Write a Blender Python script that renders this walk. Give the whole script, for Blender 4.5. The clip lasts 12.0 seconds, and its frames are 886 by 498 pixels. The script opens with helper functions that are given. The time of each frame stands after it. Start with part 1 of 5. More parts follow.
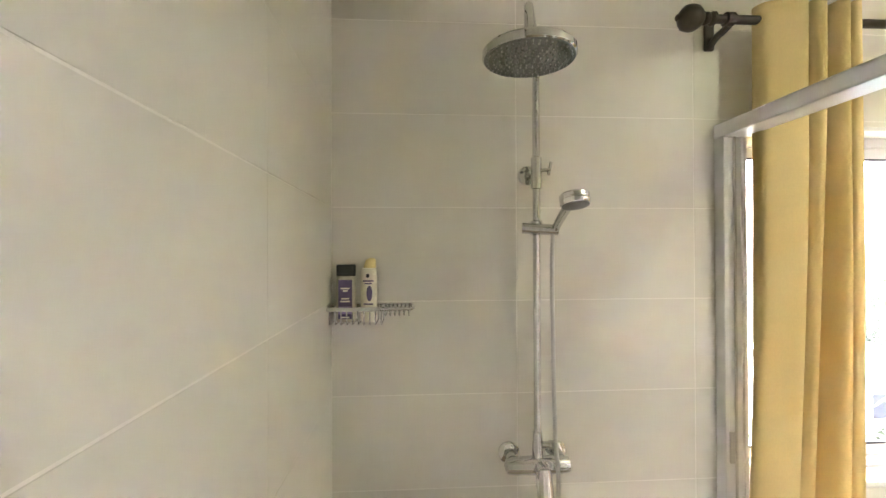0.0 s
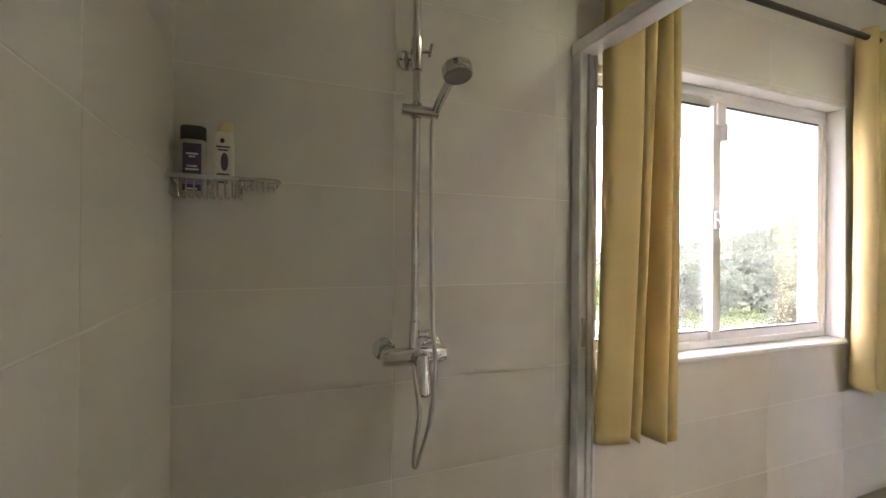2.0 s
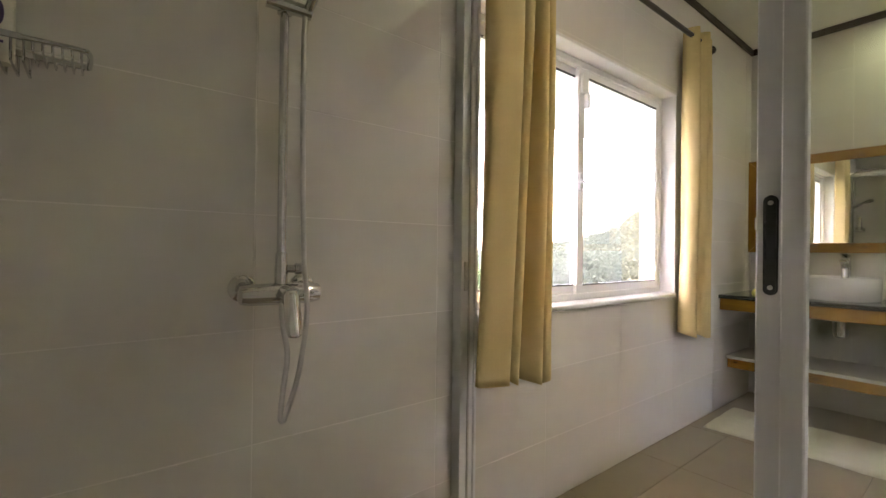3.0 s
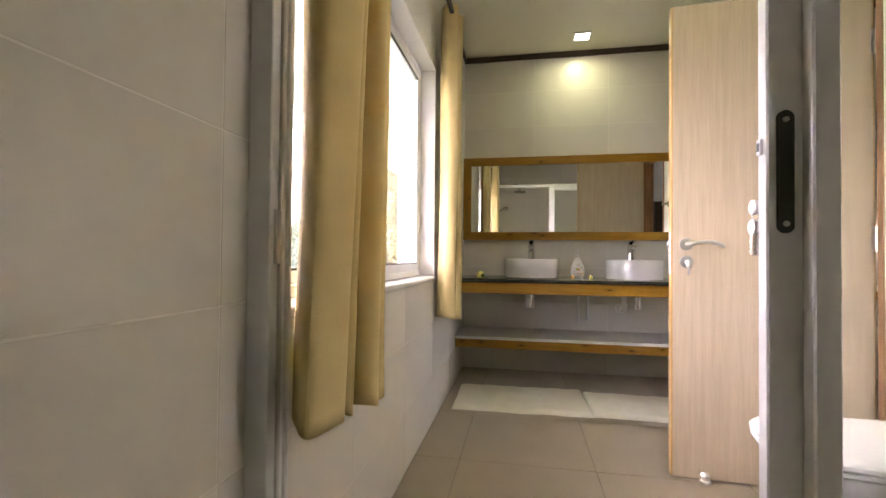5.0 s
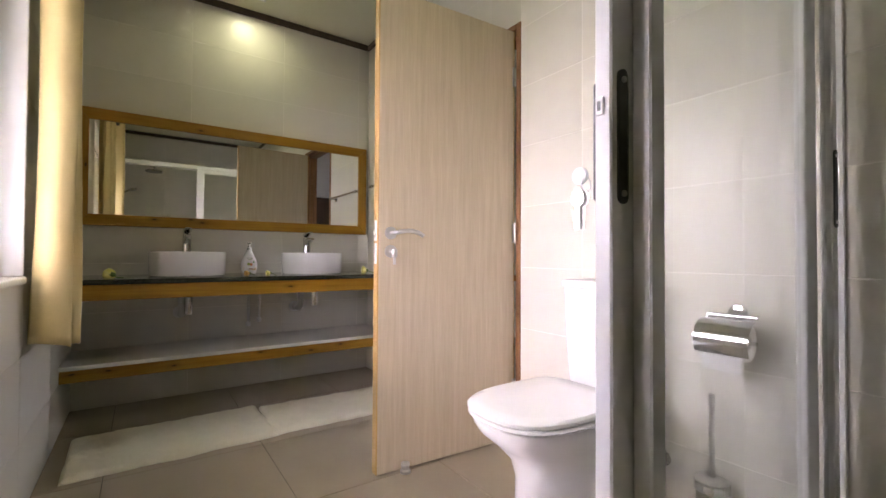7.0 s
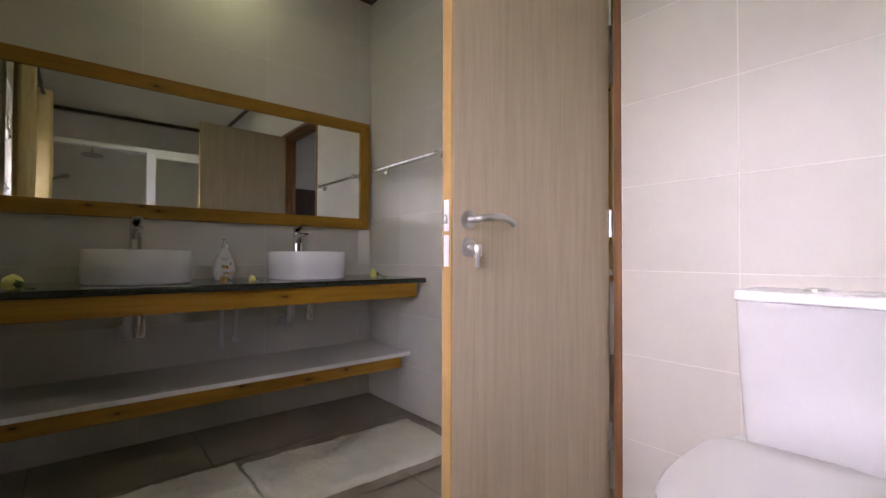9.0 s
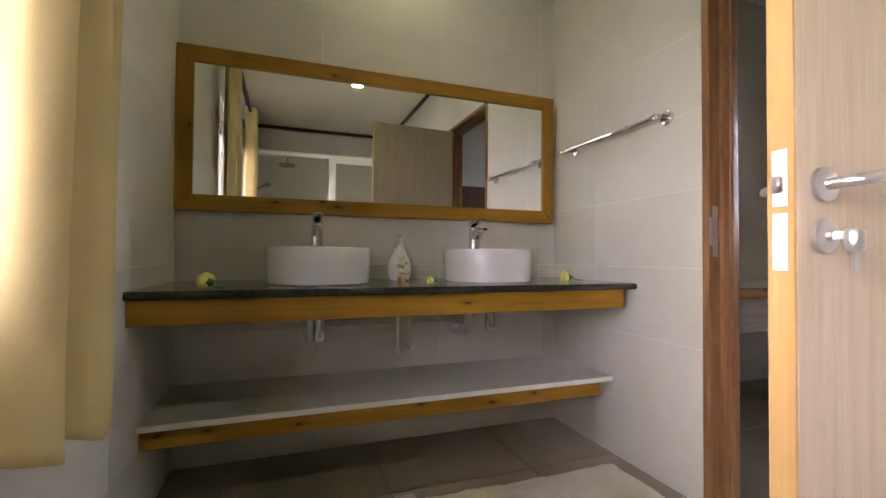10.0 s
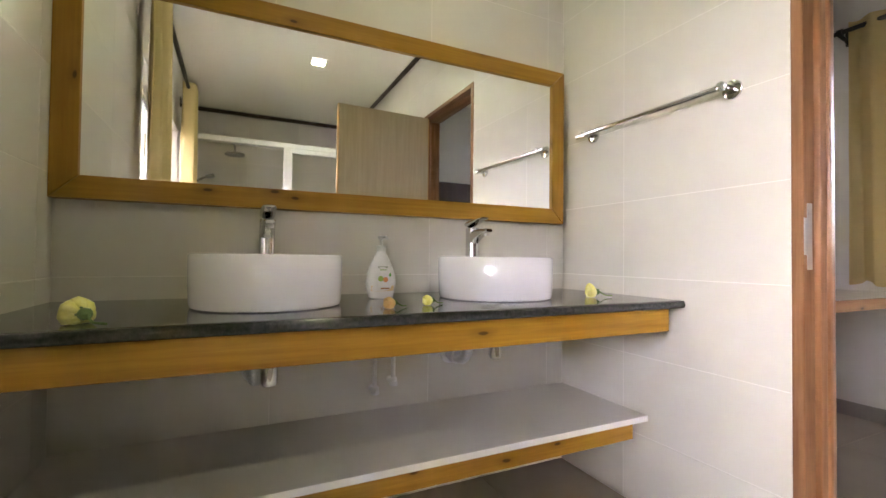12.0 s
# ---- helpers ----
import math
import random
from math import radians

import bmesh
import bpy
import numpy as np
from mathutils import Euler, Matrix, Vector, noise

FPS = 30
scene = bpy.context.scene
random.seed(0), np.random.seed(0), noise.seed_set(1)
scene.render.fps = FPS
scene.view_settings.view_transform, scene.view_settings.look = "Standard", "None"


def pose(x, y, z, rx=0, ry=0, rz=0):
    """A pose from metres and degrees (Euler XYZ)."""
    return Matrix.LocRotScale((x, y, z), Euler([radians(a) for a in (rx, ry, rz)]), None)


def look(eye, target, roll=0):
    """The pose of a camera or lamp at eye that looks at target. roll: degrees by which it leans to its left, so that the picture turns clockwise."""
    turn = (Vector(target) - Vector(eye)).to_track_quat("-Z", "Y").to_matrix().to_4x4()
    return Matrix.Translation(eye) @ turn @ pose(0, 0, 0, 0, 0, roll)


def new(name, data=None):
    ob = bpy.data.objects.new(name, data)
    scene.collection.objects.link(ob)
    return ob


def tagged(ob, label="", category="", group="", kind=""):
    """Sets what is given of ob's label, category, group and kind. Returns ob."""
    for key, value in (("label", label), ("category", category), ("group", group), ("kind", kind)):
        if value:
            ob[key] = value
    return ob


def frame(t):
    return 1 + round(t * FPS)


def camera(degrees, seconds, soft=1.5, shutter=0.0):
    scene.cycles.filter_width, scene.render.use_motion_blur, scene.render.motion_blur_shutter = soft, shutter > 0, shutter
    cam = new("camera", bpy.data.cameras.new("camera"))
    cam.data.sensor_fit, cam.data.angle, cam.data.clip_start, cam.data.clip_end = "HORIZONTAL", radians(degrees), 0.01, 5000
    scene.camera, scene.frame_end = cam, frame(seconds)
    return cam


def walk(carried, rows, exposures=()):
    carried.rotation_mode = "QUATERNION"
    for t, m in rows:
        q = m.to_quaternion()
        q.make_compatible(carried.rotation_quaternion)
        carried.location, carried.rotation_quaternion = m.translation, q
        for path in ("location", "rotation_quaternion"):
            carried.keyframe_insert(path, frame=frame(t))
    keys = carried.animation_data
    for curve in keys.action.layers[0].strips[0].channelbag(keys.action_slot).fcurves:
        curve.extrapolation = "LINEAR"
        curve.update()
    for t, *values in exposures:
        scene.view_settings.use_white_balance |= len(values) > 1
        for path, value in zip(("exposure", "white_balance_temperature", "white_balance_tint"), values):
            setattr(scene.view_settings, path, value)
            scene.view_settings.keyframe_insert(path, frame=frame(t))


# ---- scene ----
cam = camera(90.9, 12.0)
PATH = [
    (0, (0.069, 0.033, 1.59), (0.196, 2.029, 1.605), -0.2),
    (0.5, (0.046, 0.054, 1.508), (0.298, 2.039, 1.522), -0.2),
    (0.8, (0.031, 0.067, 1.445), (0.389, 2.035, 1.462), -0.2),
    (1, (0.023, 0.082, 1.428), (0.451, 2.035, 1.415), 0.1),
    (1.5, (0.024, 0.098, 1.35), (0.593, 2.015, 1.338), 0.3),
    (2, (0.032, 0.121, 1.256), (0.783, 1.974, 1.26), 0.5),
    (2.5, (0.043, 0.159, 1.179), (1.001, 1.915, 1.174), 0.8),
    (3, (0.077, 0.235, 1.057), (1.32, 1.803, 1.065), 0.7),
    (3.5, (0.113, 0.329, 0.961), (1.607, 1.658, 0.984), 0.3),
    (3.6, (0.12, 0.353, 0.958), (1.666, 1.621, 0.974), 0.7),
    (3.7, (0.133, 0.376, 0.953), (1.717, 1.598, 0.97), 0.8),
    (5.3, (0.385, 1.012, 0.932), (2.382, 1.112, 0.964), 0.5),
    (5.5, (0.42, 1.054, 0.926), (2.419, 0.975, 0.958), 0.5),
    (6, (0.501, 1.091, 0.91), (2.42, 0.528, 0.946), 0.5),
    (6.5, (0.57, 1.082, 0.906), (2.375, 0.22, 0.941), 0.4),
    (7, (0.737, 1.073, 0.901), (2.383, -0.063, 0.936), 0.3),
    (7.2, (0.821, 1.065, 0.907), (2.405, -0.156, 0.934), 0.2),
    (8.8, (1.394, 1.037, 0.898), (2.88, -0.301, 0.933), 0.3),
    (9, (1.484, 1.034, 0.895), (3.023, -0.243, 0.933), 0.2),
    (9.5, (1.703, 1.007, 0.916), (3.433, 0.005, 0.952), 0.4),
    (10, (1.941, 0.973, 0.886), (3.821, 0.29, 0.924), 0.4),
    (10.5, (2.141, 0.984, 0.878), (4.047, 0.378, 0.917), 0.4),
    (11, (2.294, 0.976, 0.889), (4.201, 0.376, 0.926), 0.5),
    (11.2, (2.336, 0.968, 0.889), (4.243, 0.368, 0.934), 0.3),
    (11.5, (2.383, 0.973, 0.909), (4.283, 0.348, 0.938), 0.3),
    (12, (2.432, 0.93, 0.918), (4.238, 0.071, 0.957), 0.6),
]
EXPOSURES = [(0.0, 7.2, 6550, 32), (1.0, 6.78, 6550, 33), (1.5, 6.3, 6700, 33), (2.5, 5.77, 6750, 34), (3.7, 5.82, 6850, 34), (5.5, 5.92, 7000, 35), (6.0, 5.75, 6850, 34), (7.0, 5.44, 6800, 34), (9.0, 4.72, 6550, 36), (9.5, 4.85, 6800, 36), (10.0, 5.38, 6900, 34), (10.5, 5.93, 6850, 33), (11.0, 6.15, 6750, 32), (12.0, 6.25, 6750, 32)]
walk(cam, [(t, look(eye, target, roll)) for t, eye, target, roll in PATH], EXPOSURES)

# ---- light ----
world = bpy.data.worlds.new("sky")
scene.world = world
world.use_nodes = True
wt = world.node_tree
sky = wt.nodes.new("ShaderNodeTexSky")
sky.sky_type, sky.sun_disc = "NISHITA", False
sky.sun_elevation, sky.sun_rotation = radians(60), radians(0)
sky.air_density, sky.dust_density, sky.altitude = 1.0, 4.0, 50
overcast = wt.nodes.new("ShaderNodeHueSaturation")
overcast.inputs["Saturation"].default_value = 0.65
wt.links.new(sky.outputs[0], overcast.inputs["Color"])
wt.links.new(overcast.outputs[0], wt.nodes["Background"].inputs[0])
wt.nodes["Background"].inputs[1].default_value = 0.15
sun = new("sun", bpy.data.lights.new("sun", "SUN"))
sun.data.energy, sun.data.angle, sun.data.color = 0.5, radians(20), (1.0, 0.96, 0.9)
sun.matrix_world = look((0, 10, 17.3), (0, 0, 0))


def downlight_lamp(x, y, power):
    lamp = new("downlight_lamp", bpy.data.lights.new("downlight_lamp", "AREA"))
    lamp.data.shape, lamp.data.size, lamp.data.energy = "SQUARE", 0.10, power
    lamp.data.color, lamp.data.spread = (0.82, 1.0, 0.52), radians(165)
    lamp.location = (x, y, 2.612)
    return lamp


downlight_lamp(3.78, 0.47, 0.053)
downlight_lamp(1.65, 0.30, 0.054)


# ---- materials ----
def nodes_of(name):
    m = bpy.data.materials.new(name)
    m.use_nodes = True
    return m, m.node_tree, m.node_tree.nodes["Principled BSDF"]


def mix_rgb(t, fac, a, b, mode="MIX"):
    n = t.nodes.new("ShaderNodeMix")
    n.data_type, n.blend_type = "RGBA", mode
    for sock, v in ((n.inputs[0], fac), (n.inputs[6], a), (n.inputs[7], b)):
        if hasattr(v, "links"):
            t.links.new(v, sock)
        elif isinstance(v, (int, float)):
            sock.default_value = v
        else:
            sock.default_value = (*v, 1)
    return n.outputs[2]


def ramp(t, fac, lo, hi, a=0.0, b=1.0):
    n = t.nodes.new("ShaderNodeMapRange")
    n.inputs[1].default_value, n.inputs[2].default_value = lo, hi
    n.inputs[3].default_value, n.inputs[4].default_value = a, b
    t.links.new(fac, n.inputs[0])
    return n.outputs[0]


def noise_at(t, scale, detail=3.0, stretch=(1, 1, 1), rough=0.55):
    g = t.nodes.new("ShaderNodeNewGeometry")
    mp = t.nodes.new("ShaderNodeMapping")
    mp.inputs["Scale"].default_value = stretch
    n = t.nodes.new("ShaderNodeTexNoise")
    n.inputs["Scale"].default_value, n.inputs["Detail"].default_value, n.inputs["Roughness"].default_value = scale, detail, rough
    t.links.new(g.outputs["Position"], mp.inputs["Vector"])
    t.links.new(mp.outputs[0], n.inputs["Vector"])
    return n.outputs["Fac"]


def add_bump(t, bsdf, height, strength, distance):
    b = t.nodes.new("ShaderNodeBump")
    b.inputs["Strength"].default_value, b.inputs["Distance"].default_value = strength, distance
    t.links.new(height, b.inputs["Height"])
    t.links.new(b.outputs[0], bsdf.inputs["Normal"])


def surface(name, c1, c2, rough=0.5, metal=0.0, big=3.0, fine=60.0, bump=0.1, depth=0.001, stretch=(1, 1, 1), rand=0.0, spread=0.12, coat=0.0, fine_mix=0.25):
    """Two colours blended by large stains, darkened a little by a fine grain, with relief."""
    m, t, p = nodes_of(name)
    a = ramp(t, noise_at(t, big, 4, stretch), 0.3, 0.7)
    col = mix_rgb(t, a, c1, c2)
    f = noise_at(t, fine, 5, stretch, 0.65)
    dark = tuple(v * 0.72 for v in c1)
    col = mix_rgb(t, ramp(t, f, 0.35, 0.75, fine_mix, 0.0), col, dark)
    if rand:
        o = t.nodes.new("ShaderNodeObjectInfo")
        col = mix_rgb(t, ramp(t, o.outputs["Random"], 0, 1, 0, rand), col, tuple(min(1, v * 1.25 + 0.02) for v in c2))
    t.links.new(col, p.inputs["Base Color"])
    t.links.new(ramp(t, noise_at(t, big * 2.3, 3), 0.3, 0.7, max(0.02, rough - spread / 2), min(1, rough + spread / 2)), p.inputs["Roughness"])
    p.inputs["Metallic"].default_value = metal
    p.inputs["Coat Weight"].default_value = coat
    p.inputs["Coat Roughness"].default_value = 0.12
    if bump:
        add_bump(t, p, f, bump, depth)
    return m


def wood(name, light, dark, axis, rough=0.45, knots=True, ring=26.0, coat=0.15):
    """Grain drawn out along one axis, with a few dark knots."""
    m, t, p = nodes_of(name)
    st = [1.0, 1.0, 1.0]
    st[axis] = 0.06
    a = noise_at(t, ring, 5, st, 0.6)
    col = mix_rgb(t, ramp(t, a, 0.35, 0.68), light, dark)
    streak = noise_at(t, ring * 5, 4, [v * (0.4 if i == axis else 1.0) for i, v in enumerate(st)], 0.7)
    col = mix_rgb(t, ramp(t, streak, 0.42, 0.7, 0.0, 0.30), col, tuple(v * 0.75 for v in dark))
    b = noise_at(t, 1.7, 3, st)
    col = mix_rgb(t, ramp(t, b, 0.4, 0.7, 0.0, 0.35), col, tuple(v * 0.7 for v in light))
    if knots:
        g = t.nodes.new("ShaderNodeNewGeometry")
        sp = t.nodes.new("ShaderNodeSeparateXYZ")
        cb = t.nodes.new("ShaderNodeCombineXYZ")
        mp = t.nodes.new("ShaderNodeMapping")
        mp.inputs["Scale"].default_value = (3.2, 8.0, 1.0) if axis == 1 else (8.0, 3.2, 1.0)
        bend = t.nodes.new("ShaderNodeVectorMath")
        v = t.nodes.new("ShaderNodeTexVoronoi")
        v.voronoi_dimensions = "2D"
        v.inputs["Scale"].default_value = 1.0
        t.links.new(g.outputs["Position"], sp.inputs[0])
        t.links.new(sp.outputs[1], cb.inputs[0])
        t.links.new(sp.outputs[2], cb.inputs[1])
        t.links.new(cb.outputs[0], mp.inputs["Vector"])
        t.links.new(mp.outputs[0], bend.inputs[0])
        wn = t.nodes.new("ShaderNodeTexNoise")
        wn.inputs["Scale"].default_value, wn.inputs["Detail"].default_value = 9.0, 2.0
        t.links.new(g.outputs["Position"], wn.inputs["Vector"])
        amount = t.nodes.new("ShaderNodeVectorMath")
        amount.operation = "SCALE"
        amount.inputs["Scale"].default_value = 0.12
        t.links.new(wn.outputs["Color"], amount.inputs[0])
        t.links.new(amount.outputs[0], bend.inputs[1])
        t.links.new(bend.outputs[0], v.inputs["Vector"])
        halo = ramp(t, v.outputs["Distance"], 0.05, 0.17, 0.5, 0.0)
        col = mix_rgb(t, halo, col, tuple(v * 0.62 for v in dark))
        k = ramp(t, v.outputs["Distance"], 0.028, 0.052, 0.9, 0.0)
        col = mix_rgb(t, k, col, tuple(v * 0.24 for v in dark))
    t.links.new(col, p.inputs["Base Color"])
    t.links.new(ramp(t, a, 0.3, 0.7, rough - 0.08, rough + 0.1), p.inputs["Roughness"])
    p.inputs["Coat Weight"].default_value = coat
    p.inputs["Coat Roughness"].default_value = 0.25
    p.inputs["Specular IOR Level"].default_value = 0.3
    add_bump(t, p, a, 0.12, 0.0015)
    return m


def fabric(name, c1, c2, through_light):
    m, t, p = nodes_of(name)
    w = noise_at(t, 420, 2, (1, 1, 0.25))
    col = mix_rgb(t, ramp(t, noise_at(t, 2.2, 3), 0.3, 0.7), c1, c2)
    col = mix_rgb(t, ramp(t, w, 0.3, 0.7, 0.14, 0.0), col, tuple(v * 0.6 for v in c1))
    t.links.new(col, p.inputs["Base Color"])
    p.inputs["Roughness"].default_value = 0.8
    add_bump(t, p, w, 0.12, 0.0005)
    tr = t.nodes.new("ShaderNodeBsdfTranslucent")
    t.links.new(col, tr.inputs[0])
    mx = t.nodes.new("ShaderNodeMixShader")
    mx.inputs[0].default_value = through_light
    t.links.new(p.outputs[0], mx.inputs[1])
    t.links.new(tr.outputs[0], mx.inputs[2])
    t.links.new(mx.outputs[0], t.nodes["Material Output"].inputs[0])
    return m


def glass(name, tint, rough=0.0):
    m, t, p = nodes_of(name)
    p.inputs["Base Color"].default_value = (*tint, 1)
    p.inputs["Transmission Weight"].default_value = 1.0
    p.inputs["Roughness"].default_value = rough
    p.inputs["IOR"].default_value = 1.45
    return m


def glow(name, colour, strength):
    m, t, p = nodes_of(name)
    p.inputs["Emission Color"].default_value = (*colour, 1)
    p.inputs["Emission Strength"].default_value = strength
    return m


M_TILE = surface("wall_tile", (0.64, 0.613, 0.545), (0.69, 0.663, 0.595), 0.34, spread=0.08, big=1.3, fine=14, bump=0.04, depth=0.002, rand=0.15, fine_mix=0.10)
M_GROUT = surface("grout", (0.86, 0.83, 0.77), (0.80, 0.77, 0.71), 0.8, fine=200)
M_FLOOR = surface("floor_tile", (0.30, 0.248, 0.178), (0.34, 0.284, 0.206), 0.36, spread=0.1, big=1.5, fine=45, bump=0.03, rand=0.15, fine_mix=0.12)
M_FGROUT = surface("floor_grout", (0.17, 0.145, 0.115), (0.13, 0.11, 0.09), 0.85, fine=150)
M_PAINT = surface("white_paint", (0.80, 0.79, 0.77), (0.76, 0.75, 0.73), 0.55, big=1.2, fine=30, bump=0.05, fine_mix=0.08)
M_CEIL = surface("ceiling_paint", (0.84, 0.82, 0.69), (0.80, 0.78, 0.655), 0.7, big=0.8, fine=25, bump=0.04, fine_mix=0.08)
M_PVC = surface("white_pvc", (0.82, 0.82, 0.82), (0.78, 0.78, 0.79), 0.36, spread=0.08, big=4, fine=90, bump=0.02, fine_mix=0.08)
M_ALU = surface("satin_aluminium", (0.80, 0.80, 0.80), (0.74, 0.74, 0.745), 0.38, 0.0, spread=0.10, big=5, fine=120, bump=0.0, stretch=(1, 1, 0.08), fine_mix=0.12)
M_CHROME = surface("chrome", (0.66, 0.66, 0.67), (0.61, 0.61, 0.62), 0.08, 1.0, big=14, fine=120, bump=0.0, spread=0.05, fine_mix=0.04)
M_STEEL = surface("brushed_steel", (0.62, 0.61, 0.59), (0.54, 0.53, 0.51), 0.34, 1.0, spread=0.08, big=10, fine=260, bump=0.04, fine_mix=0.15)
M_BLACK = surface("black_plastic", (0.045, 0.045, 0.047), (0.06, 0.06, 0.062), 0.4, fine=200)
M_RUBBER = surface("nozzle_rubber", (0.42, 0.42, 0.40), (0.36, 0.36, 0.34), 0.6, fine=300)
M_HEADFACE = surface("shower_face", (0.22, 0.22, 0.215), (0.27, 0.27, 0.26), 0.35, 0.5, fine=150)
M_IRON = surface("dark_bronze", (0.045, 0.035, 0.03), (0.065, 0.05, 0.04), 0.42, 0.3, fine=120)
M_GRANITE = surface("black_granite", (0.026, 0.028, 0.025), (0.06, 0.062, 0.054), 0.09, big=90, fine=420, bump=0.0, spread=0.05, fine_mix=0.5)
M_PORC = surface("porcelain", (0.82, 0.81, 0.80), (0.80, 0.79, 0.78), 0.19, big=2, fine=10, bump=0.0, spread=0.05, coat=0.1, fine_mix=0.04)
M_PINE = wood("honey_pine", (0.43, 0.225, 0.022), (0.29, 0.13, 0.010), 1, coat=0.04)
M_PINE_V = wood("honey_pine_upright", (0.43, 0.225, 0.022), (0.29, 0.13, 0.010), 2, coat=0.04)
M_JAMB = wood("brown_hardwood", (0.33, 0.155, 0.065), (0.20, 0.085, 0.032), 2, knots=False, ring=40, coat=0.3)
M_JAMB_H = wood("brown_hardwood_across", (0.33, 0.155, 0.065), (0.20, 0.085, 0.032), 0, knots=False, ring=40, coat=0.3)
M_TRIM = wood("dark_trim", (0.095, 0.062, 0.045), (0.065, 0.042, 0.03), 0, knots=False, ring=30, coat=0.0)
M_DOOR = wood("oak_laminate", (0.55, 0.452, 0.32), (0.47, 0.38, 0.26), 2, rough=0.42, knots=False, ring=48, coat=0.0)
M_LIP = wood("door_lipping", (0.56, 0.36, 0.14), (0.46, 0.27, 0.085), 2, knots=False)
M_SHELF = surface("shelf_board", (0.74, 0.71, 0.65), (0.70, 0.67, 0.61), 0.4, big=2, fine=70, bump=0.03, fine_mix=0.12)
M_CURTAIN = fabric("ochre_curtain", (0.69, 0.54, 0.245), (0.65, 0.50, 0.22), 0.11)
M_MAT = surface("cream_pile", (0.82, 0.785, 0.65), (0.75, 0.715, 0.58), 0.95, big=9, fine=160, bump=0.7, depth=0.006, fine_mix=0.35)
M_GLASS = glass("clear_glass", (0.97, 0.985, 0.975))
M_SHOWERGLASS = glass("shower_glass", (0.965, 0.985, 0.972))
M_MIRROR = surface("mirror_silver", (0.90, 0.915, 0.90), (0.90, 0.915, 0.90), 0.015, 1.0, bump=0.0, spread=0.0, fine_mix=0.0)
M_LAMP = glow("lamp_panel", (1.0, 0.97, 0.88), 0.25)


# ---- mesh helpers ----
def box(bm, x0, y0, z0, x1, y1, z1, bevel=0.0, seg=1):
    r = bmesh.ops.create_cube(bm, size=1.0, matrix=Matrix.Translation(((x0 + x1) / 2, (y0 + y1) / 2, (z0 + z1) / 2)) @ Matrix.Diagonal((abs(x1 - x0), abs(y1 - y0), abs(z1 - z0), 1)))
    if bevel:
        es = list({e for v in r["verts"] for e in v.link_edges})
        bmesh.ops.bevel(bm, geom=es, offset=bevel, segments=seg, affect="EDGES", profile=0.5)
    return bm


def rings(bm, loops, closed_ends=True):
    """Skin over loops of equal length."""
    made = [[bm.verts.new(p) for p in lp] for lp in loops]
    for a, b in zip(made, made[1:]):
        n = len(a)
        for i in range(n):
            bm.faces.new((a[i], a[(i + 1) % n], b[(i + 1) % n], b[i]))
    if closed_ends:
        bm.faces.new(list(reversed(made[0])))
        bm.faces.new(made[-1])
    return made


def lathe(bm, cx, cy, profile, n=32, ends=True):
    """Turned shape round an upright axis; profile of (radius, height)."""
    rings(bm, [[(cx + r * math.cos(2 * math.pi * i / n), cy + r * math.sin(2 * math.pi * i / n), z) for i in range(n)] for r, z in profile], ends)
    return bm


def tube(bm, pts, r, n=12, taper=None):
    """Round bar along a line of points."""
    pts = [Vector(p) for p in pts]
    up = Vector((0.3, 0.2, 1)).normalized()
    loops = []
    for i, p in enumerate(pts):
        d = (pts[min(i + 1, len(pts) - 1)] - pts[max(i - 1, 0)]).normalized()
        a = d.cross(up)
        if a.length < 1e-3:
            a = d.cross(Vector((1, 0, 0)))
        a.normalize()
        if loops and a.dot(last) < 0:
            a = -a
        last = a
        b = d.cross(a)
        rr = r * (taper[i] if taper else 1)
        loops.append([p + rr * (math.cos(2 * math.pi * k / n) * a + math.sin(2 * math.pi * k / n) * b) for k in range(n)])
    rings(bm, loops)
    bmesh.ops.recalc_face_normals(bm, faces=bm.faces[:])
    return bm


def arc(pts, per=8):
    """Points of a smooth line through the given ones."""
    pts = [Vector(p) for p in pts]
    ext = [2 * pts[0] - pts[1], *pts, 2 * pts[-1] - pts[-2]]
    out = []
    for a, b, c, d in zip(ext, ext[1:], ext[2:], ext[3:]):
        for k in range(per):
            s = k / per
            out.append(0.5 * ((2 * b) + (c - a) * s + (2 * a - 5 * b + 4 * c - d) * s * s + (3 * b - a - 3 * c + d) * s ** 3))
    return out + [pts[-1]]


def mesh_of(name, bm, mat, smooth=True):
    bmesh.ops.recalc_face_normals(bm, faces=bm.faces[:])
    me = bpy.data.meshes.new(name)
    bm.to_mesh(me)
    bm.free()
    me.materials.append(mat)
    if smooth:
        me.polygons.foreach_set("use_smooth", [True] * len(me.polygons))
        me.set_sharp_from_angle(angle=radians(38))
    return me


def base(name, at, label="", category="", group="", kind=""):
    ob = new(name)
    ob.location = at
    ob.empty_display_size = 0.05
    return tagged(ob, label, category, group, kind)


def place_of(ob):
    m = Matrix.Translation(ob.location)
    return m if ob.parent is None else place_of(ob.parent) @ ob.matrix_parent_inverse @ m


def part(name, bm, mat, parent, label="", smooth=True):
    ob = new(name, mesh_of(name, bm, mat, smooth))
    ob.parent = parent
    ob.matrix_parent_inverse = place_of(parent).inverted()
    return tagged(ob, label)


def single(name, bm, mat, label="", category="", group="", kind="", smooth=True):
    return tagged(new(name, mesh_of(name, bm, mat, smooth)), label, category, group, kind)


def B():
    return bmesh.new()


